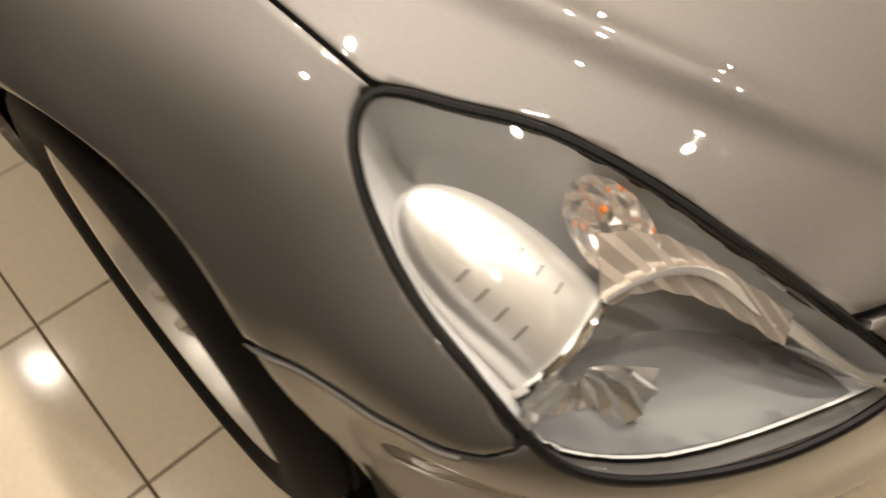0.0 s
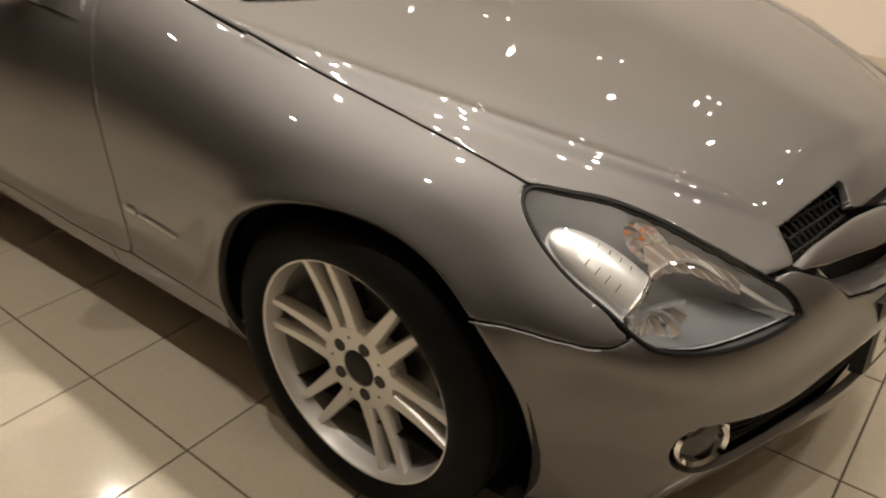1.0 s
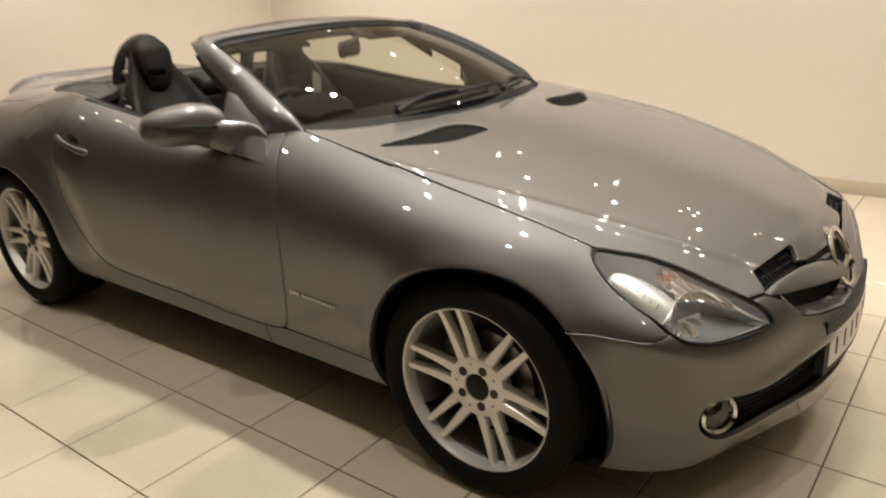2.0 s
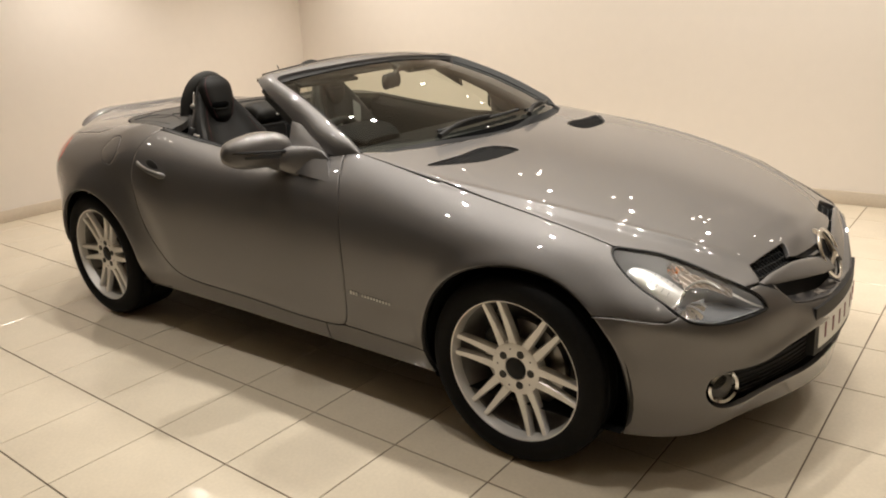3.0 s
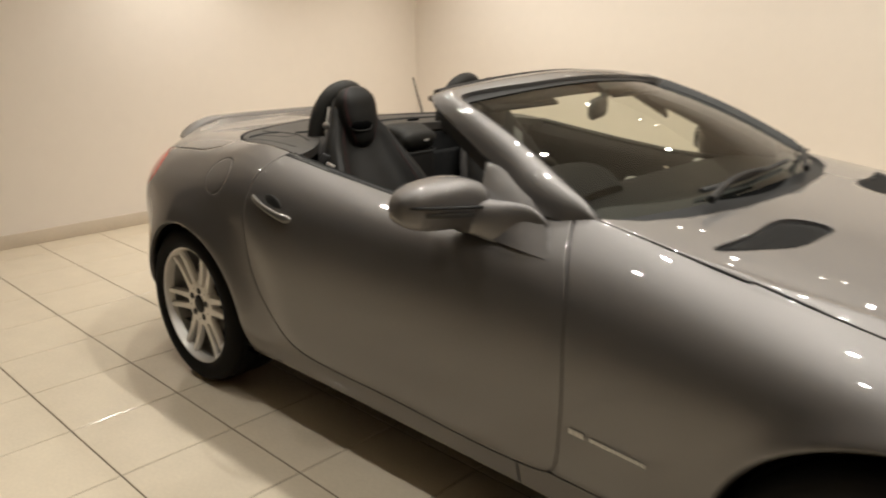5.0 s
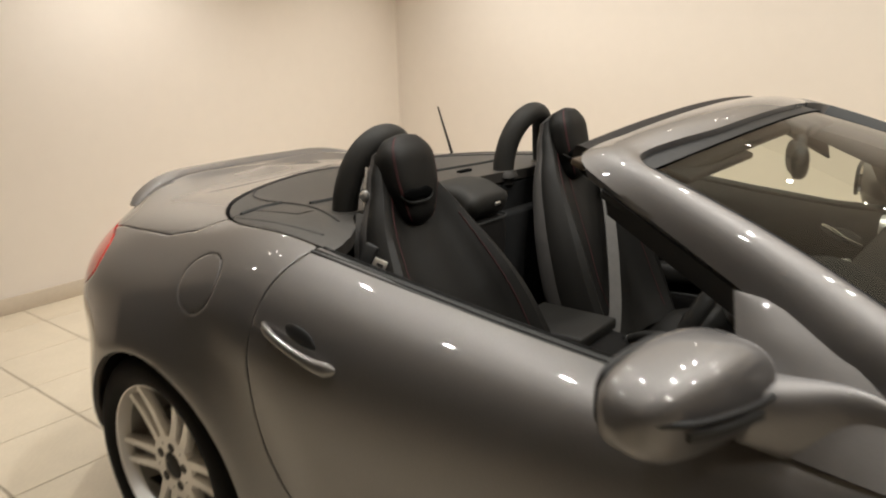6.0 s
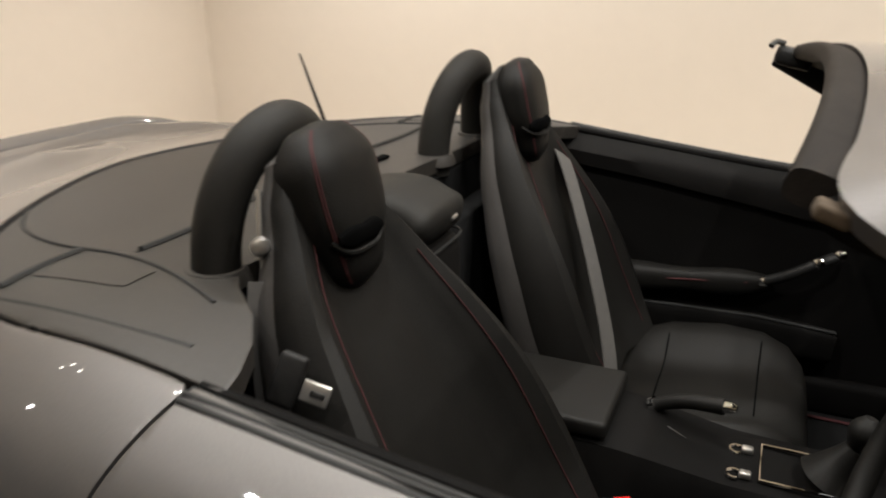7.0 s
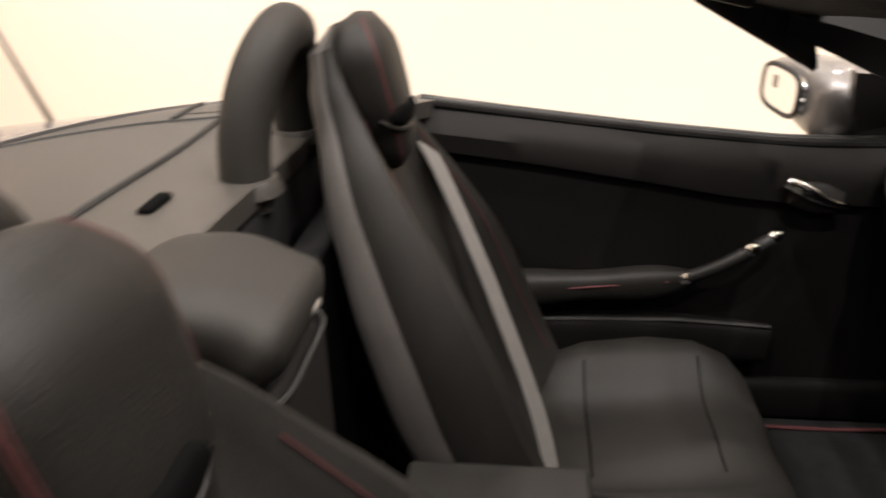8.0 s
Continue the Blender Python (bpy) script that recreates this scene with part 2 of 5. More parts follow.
def skin(nu=460, ns=150):
    """The skin of the near half as a fine triangle mesh."""
    r = np.array(RAILS)
    flip = np.array([1, -1, 1])
    r = np.concatenate([r, r[-2::-1][:3] * flip], axis=0)
    r = np.concatenate([r[:, 3:0:-1] * flip, r, r[:, -2:-5:-1] * flip], axis=1)
    tu = np.r_[0, np.cumsum(np.linalg.norm(np.diff(r[:6], axis=1), axis=2).mean(0))]
    ts = np.r_[0, np.cumsum(np.linalg.norm(np.diff(r[:, 4:-4], axis=0), axis=2).mean(1))]
    u = np.linspace(tu[3], tu[-4], nu)
    s = np.linspace(ts[0], ts[len(RAILS) - 1], ns)
    a = spline(tu, r.transpose(1, 0, 2), u)
    p = spline(ts, a.transpose(1, 0, 2), s)
    p[:, 0, 1] = p[:, -1, 1] = 0
    p[-1, :, 1] = 0
    p[..., 1] = np.minimum(p[..., 1], 0)
    for cx, cz, r, lip, reach, dip in ((0.014, 0.318, 0.355, .008, .032, .0), (-2.40, 0.31, 0.350, .016, .070, .009)):
        away = np.hypot(p[..., 0] - cx, p[..., 2] - cz) - r
        fade = np.clip((.88 - p[..., 2]) / .16, 0, 1) * np.clip((-p[..., 1] - .70) / .12, 0, 1)
        bulge = lip * np.exp(-(np.clip(away, 0, 1) / reach) ** 2) - dip * np.exp(-((away - .17) / .075) ** 2)
        fade = fade * np.clip((p[..., 2] - .22) / .14, 0, 1)
        p[..., 1] -= np.where(away > -.1, bulge * fade, 0)
    # the bonnet is one smooth sheet: a crown line, and a fall to the sides that grows towards the nose
    x, y, z = p[..., 0], -p[..., 1], p[..., 2]
    ease = lambda f: np.clip(f, 0, 1) ** 2 * (3 - 2 * np.clip(f, 0, 1))
    crown = np.polyfit([.55, .40, .20, 0, -.25, -.5, -.8, -1.0], [.693, .743, .793, .836, .878, .913, .947, .966], 4)
    fall = np.polyfit([-1.0, -.75, -.5, -.25, 0, .2, .3, .4, .5, .56], [.017, .020, .027, .037, .047, .056, .067, .088, .110, .122], 5)
    bend = lambda a: np.interp(a, [-.6, 0, .6], [2.6, 2.35, 1.65])
    sheet = lambda a, b: np.polyval(crown, a) - np.polyval(fall, a) * (np.abs(b) / .74) ** bend(a)
    side = bonnet_side(x)
    delta = np.zeros(x.shape[1])
    for k in range(x.shape[1]):
        over = np.nonzero((y[:, k] < side[:, k]) & (z[:, k] > .55))[0]
        if len(over) and -1.15 < x[over[0], k] < .62:
            m = over[0]
            delta[k] = sheet(x[m, k], y[m, k]) - z[m, k]
    soft = np.exp(-(np.arange(-24, 25) / 9.0) ** 2)
    delta = np.convolve(delta, soft / soft.sum(), "same")
    hold = ease((.625 - x) / .10) * ease((x + 1.1) / .2)
    top = (y < side) & (z > .55)
    flow = ease(1 - (y - side) / .10) * delta[None, :] * (z > .5)
    p[..., 2] = z + hold * np.where(top, sheet(np.clip(x, -1.1, .7), np.clip(y, 0, .78)) - z, flow)
    # two soft ribs run along the bonnet
    mid = np.polyval(np.polyfit([-.80, -.15, .05, .23, .38, .52], [.745, .70, .655, .60, .525, .445], 3), x)
    fade = ease((.60 - x) / .2) * ease((x + .75) / .7)
    p[..., 2] += np.where(top, fade, 0) * (.0085 * np.exp(-((y - mid) / .018) ** 2) + .0045 * ease((mid - y) / .05 + .5) * ease((y - mid + .30) / .25))
    # the boot lid runs on almost level to the tail
    back = ease((-2.80 - p[..., 0]) / .32) * ease((p[..., 2] - .78) / .12) * ease((.68 - np.abs(p[..., 1])) / .25)
    p[..., 2] += back * (.026 + .007 * np.exp(-((p[..., 0] + 3.085) / .03) ** 2))
    verts = p.reshape(-1, 3)
    i = np.arange(ns * nu).reshape(ns, nu)
    a, b, c, d = i[:-1, :-1].ravel(), i[:-1, 1:].ravel(), i[1:, 1:].ravel(), i[1:, :-1].ravel()
    tris = np.vstack([np.c_[a, c, b], np.c_[a, d, c]])
    area = np.linalg.norm(np.cross(verts[tris[:, 1]] - verts[tris[:, 0]], verts[tris[:, 2]] - verts[tris[:, 0]]), axis=1)
    tris = tris[area > 1e-10]
    n = normals_of(verts, tris)
    k = int(np.argmin(np.abs(verts[:, 0] + 1.3) + np.abs(verts[:, 2] - 0.5)))
    if n[k, 1] > 0:
        tris = tris[:, ::-1]
    return verts, tris


SKIN, FACES = skin()
SX, SY, SZ = SKIN[:, 0], -SKIN[:, 1], SKIN[:, 2]

def drape(x, y, low=.47):
    """The skin's height over a place in plan, on the near half."""
    pick = FACES[(np.abs(SX[FACES[:, 0]] - x) < .05) & (np.abs(SY[FACES[:, 0]] - y) < .05) & (SZ[FACES[:, 0]] > low)]
    ax, ay, bx, by, cx, cy = SX[pick[:, 0]], SY[pick[:, 0]], SX[pick[:, 1]], SY[pick[:, 1]], SX[pick[:, 2]], SY[pick[:, 2]]
    den = (by - cy) * (ax - cx) + (cx - bx) * (ay - cy) + 1e-15
    u = ((by - cy) * (x - cx) + (cx - bx) * (y - cy)) / den
    v = ((cy - ay) * (x - cx) + (ax - cx) * (y - cy)) / den
    ok = (u > -.01) & (v > -.01) & (u + v < 1.01)
    if not ok.any():
        near = np.argmin((SX - x) ** 2 + (SY - y) ** 2 + np.where(SZ < low, 1, 0))
        return SZ[near]
    z = u * SZ[pick[:, 0]] + v * SZ[pick[:, 1]] + (1 - u - v) * SZ[pick[:, 2]]
    return z[ok].max()


# outlines on the skin
ARCH_F, ARCH_R = (0.014, 0.318, 0.355), (-2.40, 0.31, 0.350)
archf = np.hypot(SX - ARCH_F[0], SZ - ARCH_F[1]) - ARCH_F[2]
archr = np.hypot(SX - ARCH_R[0], SZ - ARCH_R[1]) - ARCH_R[2]
DOOR = curve_points([(-.80, .295), (-.735, .312), (-.708, .40), (-.70, .55), (-.705, .68), (-.725, .80), (-.775, .90), (-.83, .99), (-1.4, 1.02), (-1.90, 1.0), (-1.945, .955), (-1.985, .85),
                     (-1.995, .70), (-1.97, .56), (-1.90, .44), (-1.78, .35), (-1.6, .318), (-1.3, .308)], 160, True)
door = inside(SX, SZ, DOOR)
# headlamp outline, seen from above
LENS = curve_points([(.262, .707), (.275, .690), (.309, .665), (.340, .640), (.376, .617), (.415, .599), (.457, .583), (.502, .569), (.550, .553), (.597, .541), (.640, .518), (.668, .515), (.668, .560), (.645, .64), (.615, .70), (.575, .752), (.525, .778),
                     (.45, .772), (.398, .772), (.331, .762), (.291, .747), (.265, .722)], 160, True)
# its lower edge, on the steep part of the nose
LOW = np.array([(.648, .518, .541), (.645, .540, .541), (.636, .575, .541), (.618, .624, .541), (.597, .664, .541), (.573, .700, .543), (.547, .733, .550), (.514, .758, .560), (.485, .766, .570), (.465, .769, .580)])
lens_low = lambda y: np.interp(y, LOW[:, 1], LOW[:, 2])
lens = inside(SX, SY, LENS)
SN = normals_of(SKIN, FACES)
gx = (inside(SX + .001, SY, LENS) - inside(SX - .001, SY, LENS)) / .002
gy = (inside(SX, SY + .001, LENS) - inside(SX, SY - .001, LENS)) / .002
lens = np.minimum(lens / np.sqrt(np.clip(1 - (SN[:, 0] * gx - SN[:, 1] * gy) ** 2, .12, 1)), np.where(SX > .46, SZ - lens_low(SY), np.where(SZ > .5, 1.0, -1.0)))
seam_y = np.where(SX < .27, seam_line(np.clip(SX, -1, .27)), .70)
crease = np.where(SX < .488, np.interp(SX, [.2, .27, .33, .395, .446, .472, .488], [.558, .562, .563, .561, .559, .562, .573]), .603)
nose = np.where(SY > .41, .603, .612)
GRILLE = np.array([(.487, .600), (.435, .633), (.225, .649), (.262, .620), (.13, .592), (.082, .590), (.076, .612), (-.05, .616), (-.05, .470), (.12, .472), (.30, .500), (.385, .522), (.435, .573)])
grille = np.where(SX > .4, inside(SY, SZ, GRILLE), -1.0)
INTAKE = curve_points([(.692, .331), (.678, .378), (.63, .387), (.434, .408), (.25, .413), (0, .415), (-.1, .415), (-.1, .262), (0, .262), (.25, .263), (.507, .268), (.655, .268)], 120, True)
intake = np.where(SX > .3, inside(SY, SZ, INTAKE), -1.0)
hood_end = SX + np.interp(SY, [0, .3, .5, .62, .72], [.52, .545, .60, .66, .76])
VENT = np.array([(-.468, .645), (-.455, .52), (-.448, .33), (-.42, .275), (-.345, .258), (-.334, .34), (-.345, .45), (-.40, .56)])
vent = np.where(SX < 0, inside(SX, SY, curve_points(VENT, 60, True)), -1.0)
COCKPIT = curve_points([(-.80, .60), (-.815, .68), (-.86, .722), (-1.1, .745), (-1.5, .74), (-1.8, .725), (-2.1, .708), (-2.27, .69), (-2.36, .655), (-2.455, .59), (-2.595, .44), (-2.715, .22), (-2.765, .05), (-2.765, -.1), (-.66, -.1), (-.68, .2), (-.74, .45)], 160, True)
cockpit = np.where(SZ > .8, inside(SX, SY, COCKPIT), -1.0)
trunk_line = np.interp(SX, [-3.3, -2.96, -2.70, -2.50, -2.40, -2.34], [.62, .672, .718, .737, .72, .67])
cap = 0.074 - np.sqrt((SX + 2.222) ** 2 + (SY - .843) ** 2 + (SZ - .862) ** 2)
cap = np.where(SX < -2, cap, -1.0)
TAIL = curve_points([(-3.06, .872), (-2.86, .868), (-2.765, .850), (-2.735, .81), (-2.78, .765), (-3.0, .70), (-3.2, .655), (-3.5, .66), (-3.5, .80), (-3.2, .865)], 80, True)
tail = np.where(SY > .25, inside(SX, SZ, TAIL), -1.0)

GAP = 0.0029
least = lambda *fs: functools.reduce(np.minimum, fs)

# ---- the car ----
car = tagged(new("car"), "grey metallic two-seat roadster with open roof on silver alloy wheels", "car")


def panel(name, f, parent=car, mat=PAINT, label="", sides=(1, -1), depth=0.014):
    made = []
    v, t = clip(SKIN, FACES, f)
    v, t = flanged(v, t, depth)
    for side in sides:
        made.append(part(name, (v, t) if side > 0 else mirrored(v, t), mat, parent, label, sharp=50))
    return made


def panel_across(name, f, parent=car, mat=PAINT, label="", depth=0.014):
    v, t = clip(SKIN, FACES, f)
    v, t = flanged(*both(v, t), depth)
    return part(name, (v, t), mat, parent, label, sharp=50)


hood_f = least(seam_y - SY, -lens, SZ - nose, -grille, SX + .80, hood_end, -vent) - GAP
hood = panel_across("bonnet", hood_f, label="grey metallic bonnet with two vents and soft ribs")
bumper = panel_across("front_bumper", least(crease - SZ, -lens, SX - .2, archf, -grille, -intake, np.where(SY > .41, 1.0, nose - SZ)) - GAP, label="grey metallic bumper with a wide lower intake")
fenders = panel("front_wing", least(SY - seam_y, -lens, np.where(SX > .2, SZ - crease, 1.0), archf, -door, SX + .86, .49 - SX, -cockpit, np.where(SX < -.2, SZ - .306, 1.0)) - GAP)
panel("sill_cover", least(SY - .6, np.where(SX < -.2, .306 - SZ, -1.0), archf, -door, SX + .84) - GAP, label="grey metallic sill cover")
doors = panel("door", least(door, -cockpit) - GAP, label="grey metallic door")
trunk_f = least(trunk_line - SY, -2.30 - SX, -cockpit, SZ - .80, -tail) - GAP
trunk = panel_across("boot_lid", trunk_f)
quarters = panel("rear_quarter", least(np.maximum(SY - trunk_line, np.maximum(.80 - SZ, SX + 2.30)), -.84 - SX, archr, -door, -cockpit, -cap, -tail, np.maximum(archf, 0.01)) - GAP)
caps = panel("fuel_flap", cap - GAP, sides=(1,), label="round fuel flap flush with the wing")
tails = panel("tail_lamp", tail - GAP, mat=material("red_lens", (0.5, 0.02, 0.015), 0.12, coat=0.5), label="red tail lamp")

# dark inside of the skin, seen through gaps and openings
inner_f = least(-lens, -grille - .004, archf + .004, archr + .004, -cockpit - .004, -intake - .004)
v, t = clip(SKIN, FACES, inner_f)
v = v - normals_of(v, t) * 0.016
part("inner_skin", both(v, t), BLACK, car)


# ---- wheels ----
def lathe(profile, count=64, axis_y=0.0):
    """Turns (radius, y) pairs round the y axis."""
    p = np.asarray(profile, float)
    a = np.linspace(0, 2 * math.pi, count, endpoint=False)
    verts = np.array([(r * math.cos(k), y, r * math.sin(k)) for k in a for r, y in p])
    n = len(p)
    faces = [(i * n + j, i * n + j + 1, ((i + 1) % count) * n + j + 1, ((i + 1) % count) * n + j) for i in range(count) for j in range(n - 1)]
    return verts, faces


DARK = material("dark_metal", (0.05, 0.048, 0.045), 0.5, 0.6)
DISC = material("brake_disc_steel", (0.35, 0.33, 0.31), 0.35, 0.9)


def spoke(angle, off, r0, r1, w0, w1, y_of):
    """A rounded bar from radius r0 to r1, set off sideways from the radius."""
    verts, faces = [], []
    n = 9
    for i in range(n):
        f = i / (n - 1)
        r = r0 + (r1 - r0) * f
        w = w0 + (w1 - w0) * f
        o = off * (0.66 + 0.34 * f)
        y = y_of(r)
        ring = [(-w, .020), (-w, .004), (-w * .72, -.003), (w * .72, -.003), (w, .004), (w, .020)]
        for dx, dy in ring:
            u, t = r, o + dx
            verts.append((u * math.cos(angle) - t * math.sin(angle), y + dy, u * math.sin(angle) + t * math.cos(angle)))
    for i in range(n - 1):
        for k in range(6):
            a, b = i * 6 + k, i * 6 + (k + 1) % 6
            faces.append((a, b, b + 6, a + 6))
    faces += [tuple(range(5, -1, -1)), tuple(range((n - 1) * 6, n * 6))]
    return verts, faces


def join(*pieces):
    verts, faces = [], []
    for v, f in pieces:
        base = len(verts)
        verts += [tuple(p) for p in v]
        faces += [tuple(int(i) + base for i in q) for q in f]
    return verts, faces


def tube(path, radius, count=10, closed=False, flat=1.0):
    """A round bar along a path; radius is a number or one for each point."""
    p = np.asarray(path, float)
    n = len(p)
    rad = np.broadcast_to(np.asarray(radius, float), (n,))
    verts, faces = [], []
    tang = np.gradient(p, axis=0) if not closed else np.roll(p, -1, 0) - np.roll(p, 1, 0)
    up = np.array((0.0, 0.0, 1.0))
    last = None
    for i in range(n):
        t = tang[i] / np.linalg.norm(tang[i])
        if last is None:
            ref = up if abs(t[2]) < 0.9 else np.array((1.0, 0, 0))
            s = np.cross(t, ref)
        else:
            s = last - t * (last @ t)
        s = s / np.linalg.norm(s)
        last = s
        b = np.cross(s, t)
        for k in range(count):
            a = 2 * math.pi * k / count
            verts.append(tuple(p[i] + rad[i] * (math.cos(a) * s + flat * math.sin(a) * b)))
    for i in range(n if closed else n - 1):
        j = (i + 1) % n
        for k in range(count):
            l = (k + 1) % count
            faces.append((i * count + k, i * count + l, j * count + l, j * count + k))
    if not closed:
        faces += [tuple(range(count - 1, -1, -1)), tuple(range((n - 1) * count, n * count))]
    return verts, faces


# darker grey than the rim, for the shade inside the wheel
BARREL = material("shaded_rim_barrel", (0.26, 0.25, 0.235), 0.45, 0.4, vary=0.2, scale=25)


def wheel_at(x, y, z, side, turn, width):
    """A wheel with its outer face towards -y (side 1) or +y (side -1)."""
    hub = new("wheel")
    hub.parent = car
    tagged(hub, "silver six twin-spoke alloy wheel on a low black tyre")
    R, W = 0.316, width
    tyre = lathe([(.232, -.010), (.246, -.022), (.266, -.026), (.290, -.020), (.304, -.008), (.311, .008), (.3115, .022), (.306, .024), (.306, .030), (.3145, .032), (.316, .07), (.306, .072), (.306, .078), (.316, .08),
                  (.316, W - .08), (.311, W - .03), (.290, W), (.24, W - .005)], 96)
    part("tyre", tyre, RUBBER, hub)
    face = lambda r: 0.020 - 0.014 * ((r - .10) / .14) ** 2 if r > .05 else .022
    rim = lathe([(.238, -.004), (.2385, -.010), (.2355, -.0122), (.2300, -.010), (.2270, 0.0), (.2250, .012), (.2215, .026)], 96)
    pieces = [rim]
    for k in range(6):
        a = radians(turn) + k * math.pi / 3
        for off in (-.0305, .0305):
            pieces.append(spoke(a, off, .055, .229, .0190, .0088, face))
    centre = lathe([(.036, .030), (.0365, .019), (.040, .0155), (.076, .0145), (.086, .0165), (.091, .024), (.093, .05)], 48)
    pieces.append(centre)
    part("rim", join(*pieces), ALLOY, hub, "silver painted alloy rim", sharp=40)
    part("barrel", lathe([(.2215, .026), (.214, .05), (.205, .10), (.205, W - .03), (.235, W - .01)], 96), BARREL, hub, "inner barrel, its grey darkened for shade")
    part("centre_cap", lathe([(0, .0125), (.030, .0135), (.0365, .017), (.037, .03)], 32), BLACK, hub, "dark centre cap")
    for k in range(5):
        a = radians(turn) + math.pi / 2 + k * 2 * math.pi / 5
        bx, bz = .056 * math.cos(a), .056 * math.sin(a)
        v, f = lathe([(0, .0135), (.006, .0130), (.0065, .0122), (.0125, .0126), (.0132, .0152)], 16)
        part("wheel_bolt", (v + np.array((bx, 0, bz)), f), DARK, hub)
        a += math.pi / 5
        v, f = lathe([(0, .0143), (.0030, .0143), (.0034, .0152)], 10)
        part("pin_hole", (v + np.array((.066 * math.cos(a), 0, .066 * math.sin(a))), f), DARK, hub)
    part("brake_disc", lathe([(.06, .075), (.145, .072), (.146, .095), (.06, .095)], 64), DISC, hub)
    part("hub_barrel", lathe([(0, .06), (.075, .06), (.085, .10), (.19, .12), (.19, W - .02), (0, W - .02)], 48), DARK, hub)
    a = np.linspace(radians(100), radians(160), 8)
    cal = [(.128 * math.cos(k), 0, .128 * math.sin(k)) for k in a]
    v, f = tube(np.array(cal) + np.array((0, .065, 0)), .028, 8)
    part("brake_caliper", (v, f), DARK, hub)
    hub.matrix_basis = pose(x, y, z, 0, 0, 0 if side > 0 else 180)
    return hub


wheel_at(0, -.855, .3165, 1, 51, .225)
wheel_at(-2.43, -.872, .3165, 1, 66, .245)
wheel_at(0, .855, .3165, -1, 20, .225)
wheel_at(-2.43, .872, .3165, -1, 40, .245)

# wheel houses
for cx, cz, r in (ARCH_F, ARCH_R):
    for side in (1, -1):
        v, f = lathe([(r + .012, -.86), (r + .010, -.70), (r + .005, -.50), (.1, -.49)], 48)
        v = np.array(v) * np.array((1, side, 1)) + np.array((cx, 0, cz))
        v[:, 2] = np.maximum(v[:, 2], .2)
        v[:, 1] = np.where(np.abs(v[:, 1]) > .8, np.sign(v[:, 1]) * .835, v[:, 1])
        part("wheel_house", (v, f), BLACK, car)
# underside
bm = bmesh.new()
bmesh.ops.create_cube(bm, size=1, matrix=Matrix.LocRotScale((-1.25, 0, .21), None, (3.7, 1.0, .05)))
part("underbody", bm, BLACK, car)
bm = bmesh.new()
bmesh.ops.create_cube(bm, size=1, matrix=Matrix.LocRotScale((-1.2, 0, .225), None, (1.55, 1.62, .03)))
part("underbody", bm, BLACK, car)



# ---- more materials ----
LEATHER = material("black_leather", (0.0092, 0.0085, 0.0074), 0.55, vary=0.15, scale=12, bump=0.25, bump_scale=420, ior=1.28)
SOFT = material("soft_black_trim", (0.0045, 0.0041, 0.0038), 0.7, vary=0.1, scale=10, bump=0.3, bump_scale=600, ior=1.18)
DECK = material("dark_grey_deck", (0.030, 0.0268, 0.0232), 0.5, vary=0.1, scale=10, bump=0.2, bump_scale=500)
ROLL = material("dark_grey_padding", (0.0070, 0.0063, 0.0058), 0.65, vary=0.1, scale=12, bump=0.25, bump_scale=500, ior=1.22)
CARPET = material("black_carpet", (0.010, 0.010, 0.010), 0.95, vary=0.3, scale=40, bump=0.5, bump_scale=900, ior=1.2)
STITCH = material("red_thread", (0.055, 0.012, 0.013), 0.8)
PADDING = material("hoop_padding", (0.016, 0.0148, 0.0128), 0.62, vary=0.1, scale=12, bump=0.3, bump_scale=600, ior=1.3)
# dull near-black that stands for shade inside slots, also on scuttle and seams
HOLE = material("dark_recess", (0.003, 0.003, 0.003), 0.95, ior=1.08)
WEATHER = material("grey_weather_strip", (0.013, 0.0105, 0.0088), 0.7, vary=0.4, scale=30, ior=1.25)
FOAM = material("tan_foam_pad", (0.065, 0.046, 0.028), 0.9, vary=0.25, scale=60)
SHELL = material("grey_seat_shell", (0.055, 0.051, 0.048), 0.5, vary=0.1, scale=14, bump=0.25, bump_scale=500)
BELT = material("grey_webbing", (0.085, 0.08, 0.075), 0.75, vary=0.1, scale=60, bump=0.3, bump_scale=900)
CHROME = material("chrome", (0.85, 0.84, 0.82), 0.08, 1.0)
HANDLE = material("handle_silver", (0.19, 0.183, 0.176), 0.36, 0.85, 0.8)
SATIN = material("satin_silver", (0.62, 0.60, 0.57), 0.3, 0.9)
SEAL = material("rubber_seal", (0.015, 0.015, 0.014), 0.65)
WHITE = material("plate_white", (0.75, 0.73, 0.68), 0.4)
INK = material("plate_ink", (0.16, 0.03, 0.03), 0.5)
RED = material("red_plastic", (0.6, 0.02, 0.015), 0.3)
HOUSING = material("lamp_housing_grey", (0.58, 0.58, 0.59), 0.34, 0.1, vary=0.04, scale=20)
REFLECT = material("lamp_reflector", (0.96, 0.95, 0.93), 0.33, 0.75, vary=0.02, scale=30)
FACET = material("clear_facets", (0.90, 0.88, 0.86), 0.09, 0.85)
SHELF = material("lamp_shelf_grey", (0.125, 0.127, 0.132), 0.36, vary=0.05, scale=20)
AMBER = material("amber_bulb", (0.75, 0.22, 0.03), 0.2, coat=0.5)
LAMP_GLASS = material("projector_glass", (.30, .27, .25), .05, .3, coat=1.0)
GASKET = material("lamp_gasket", (.004, .004, .004), .45, ior=1.3)
SIGNAL = material("signal_reflector", (.60, .53, .47), .2, .55)
MIRROR = material("mirror_glass", (0.9, 0.9, 0.9), 0.01, 1.0)
MESH = material("black_mesh", (0.010, 0.010, 0.010), 0.65, ior=1.3)


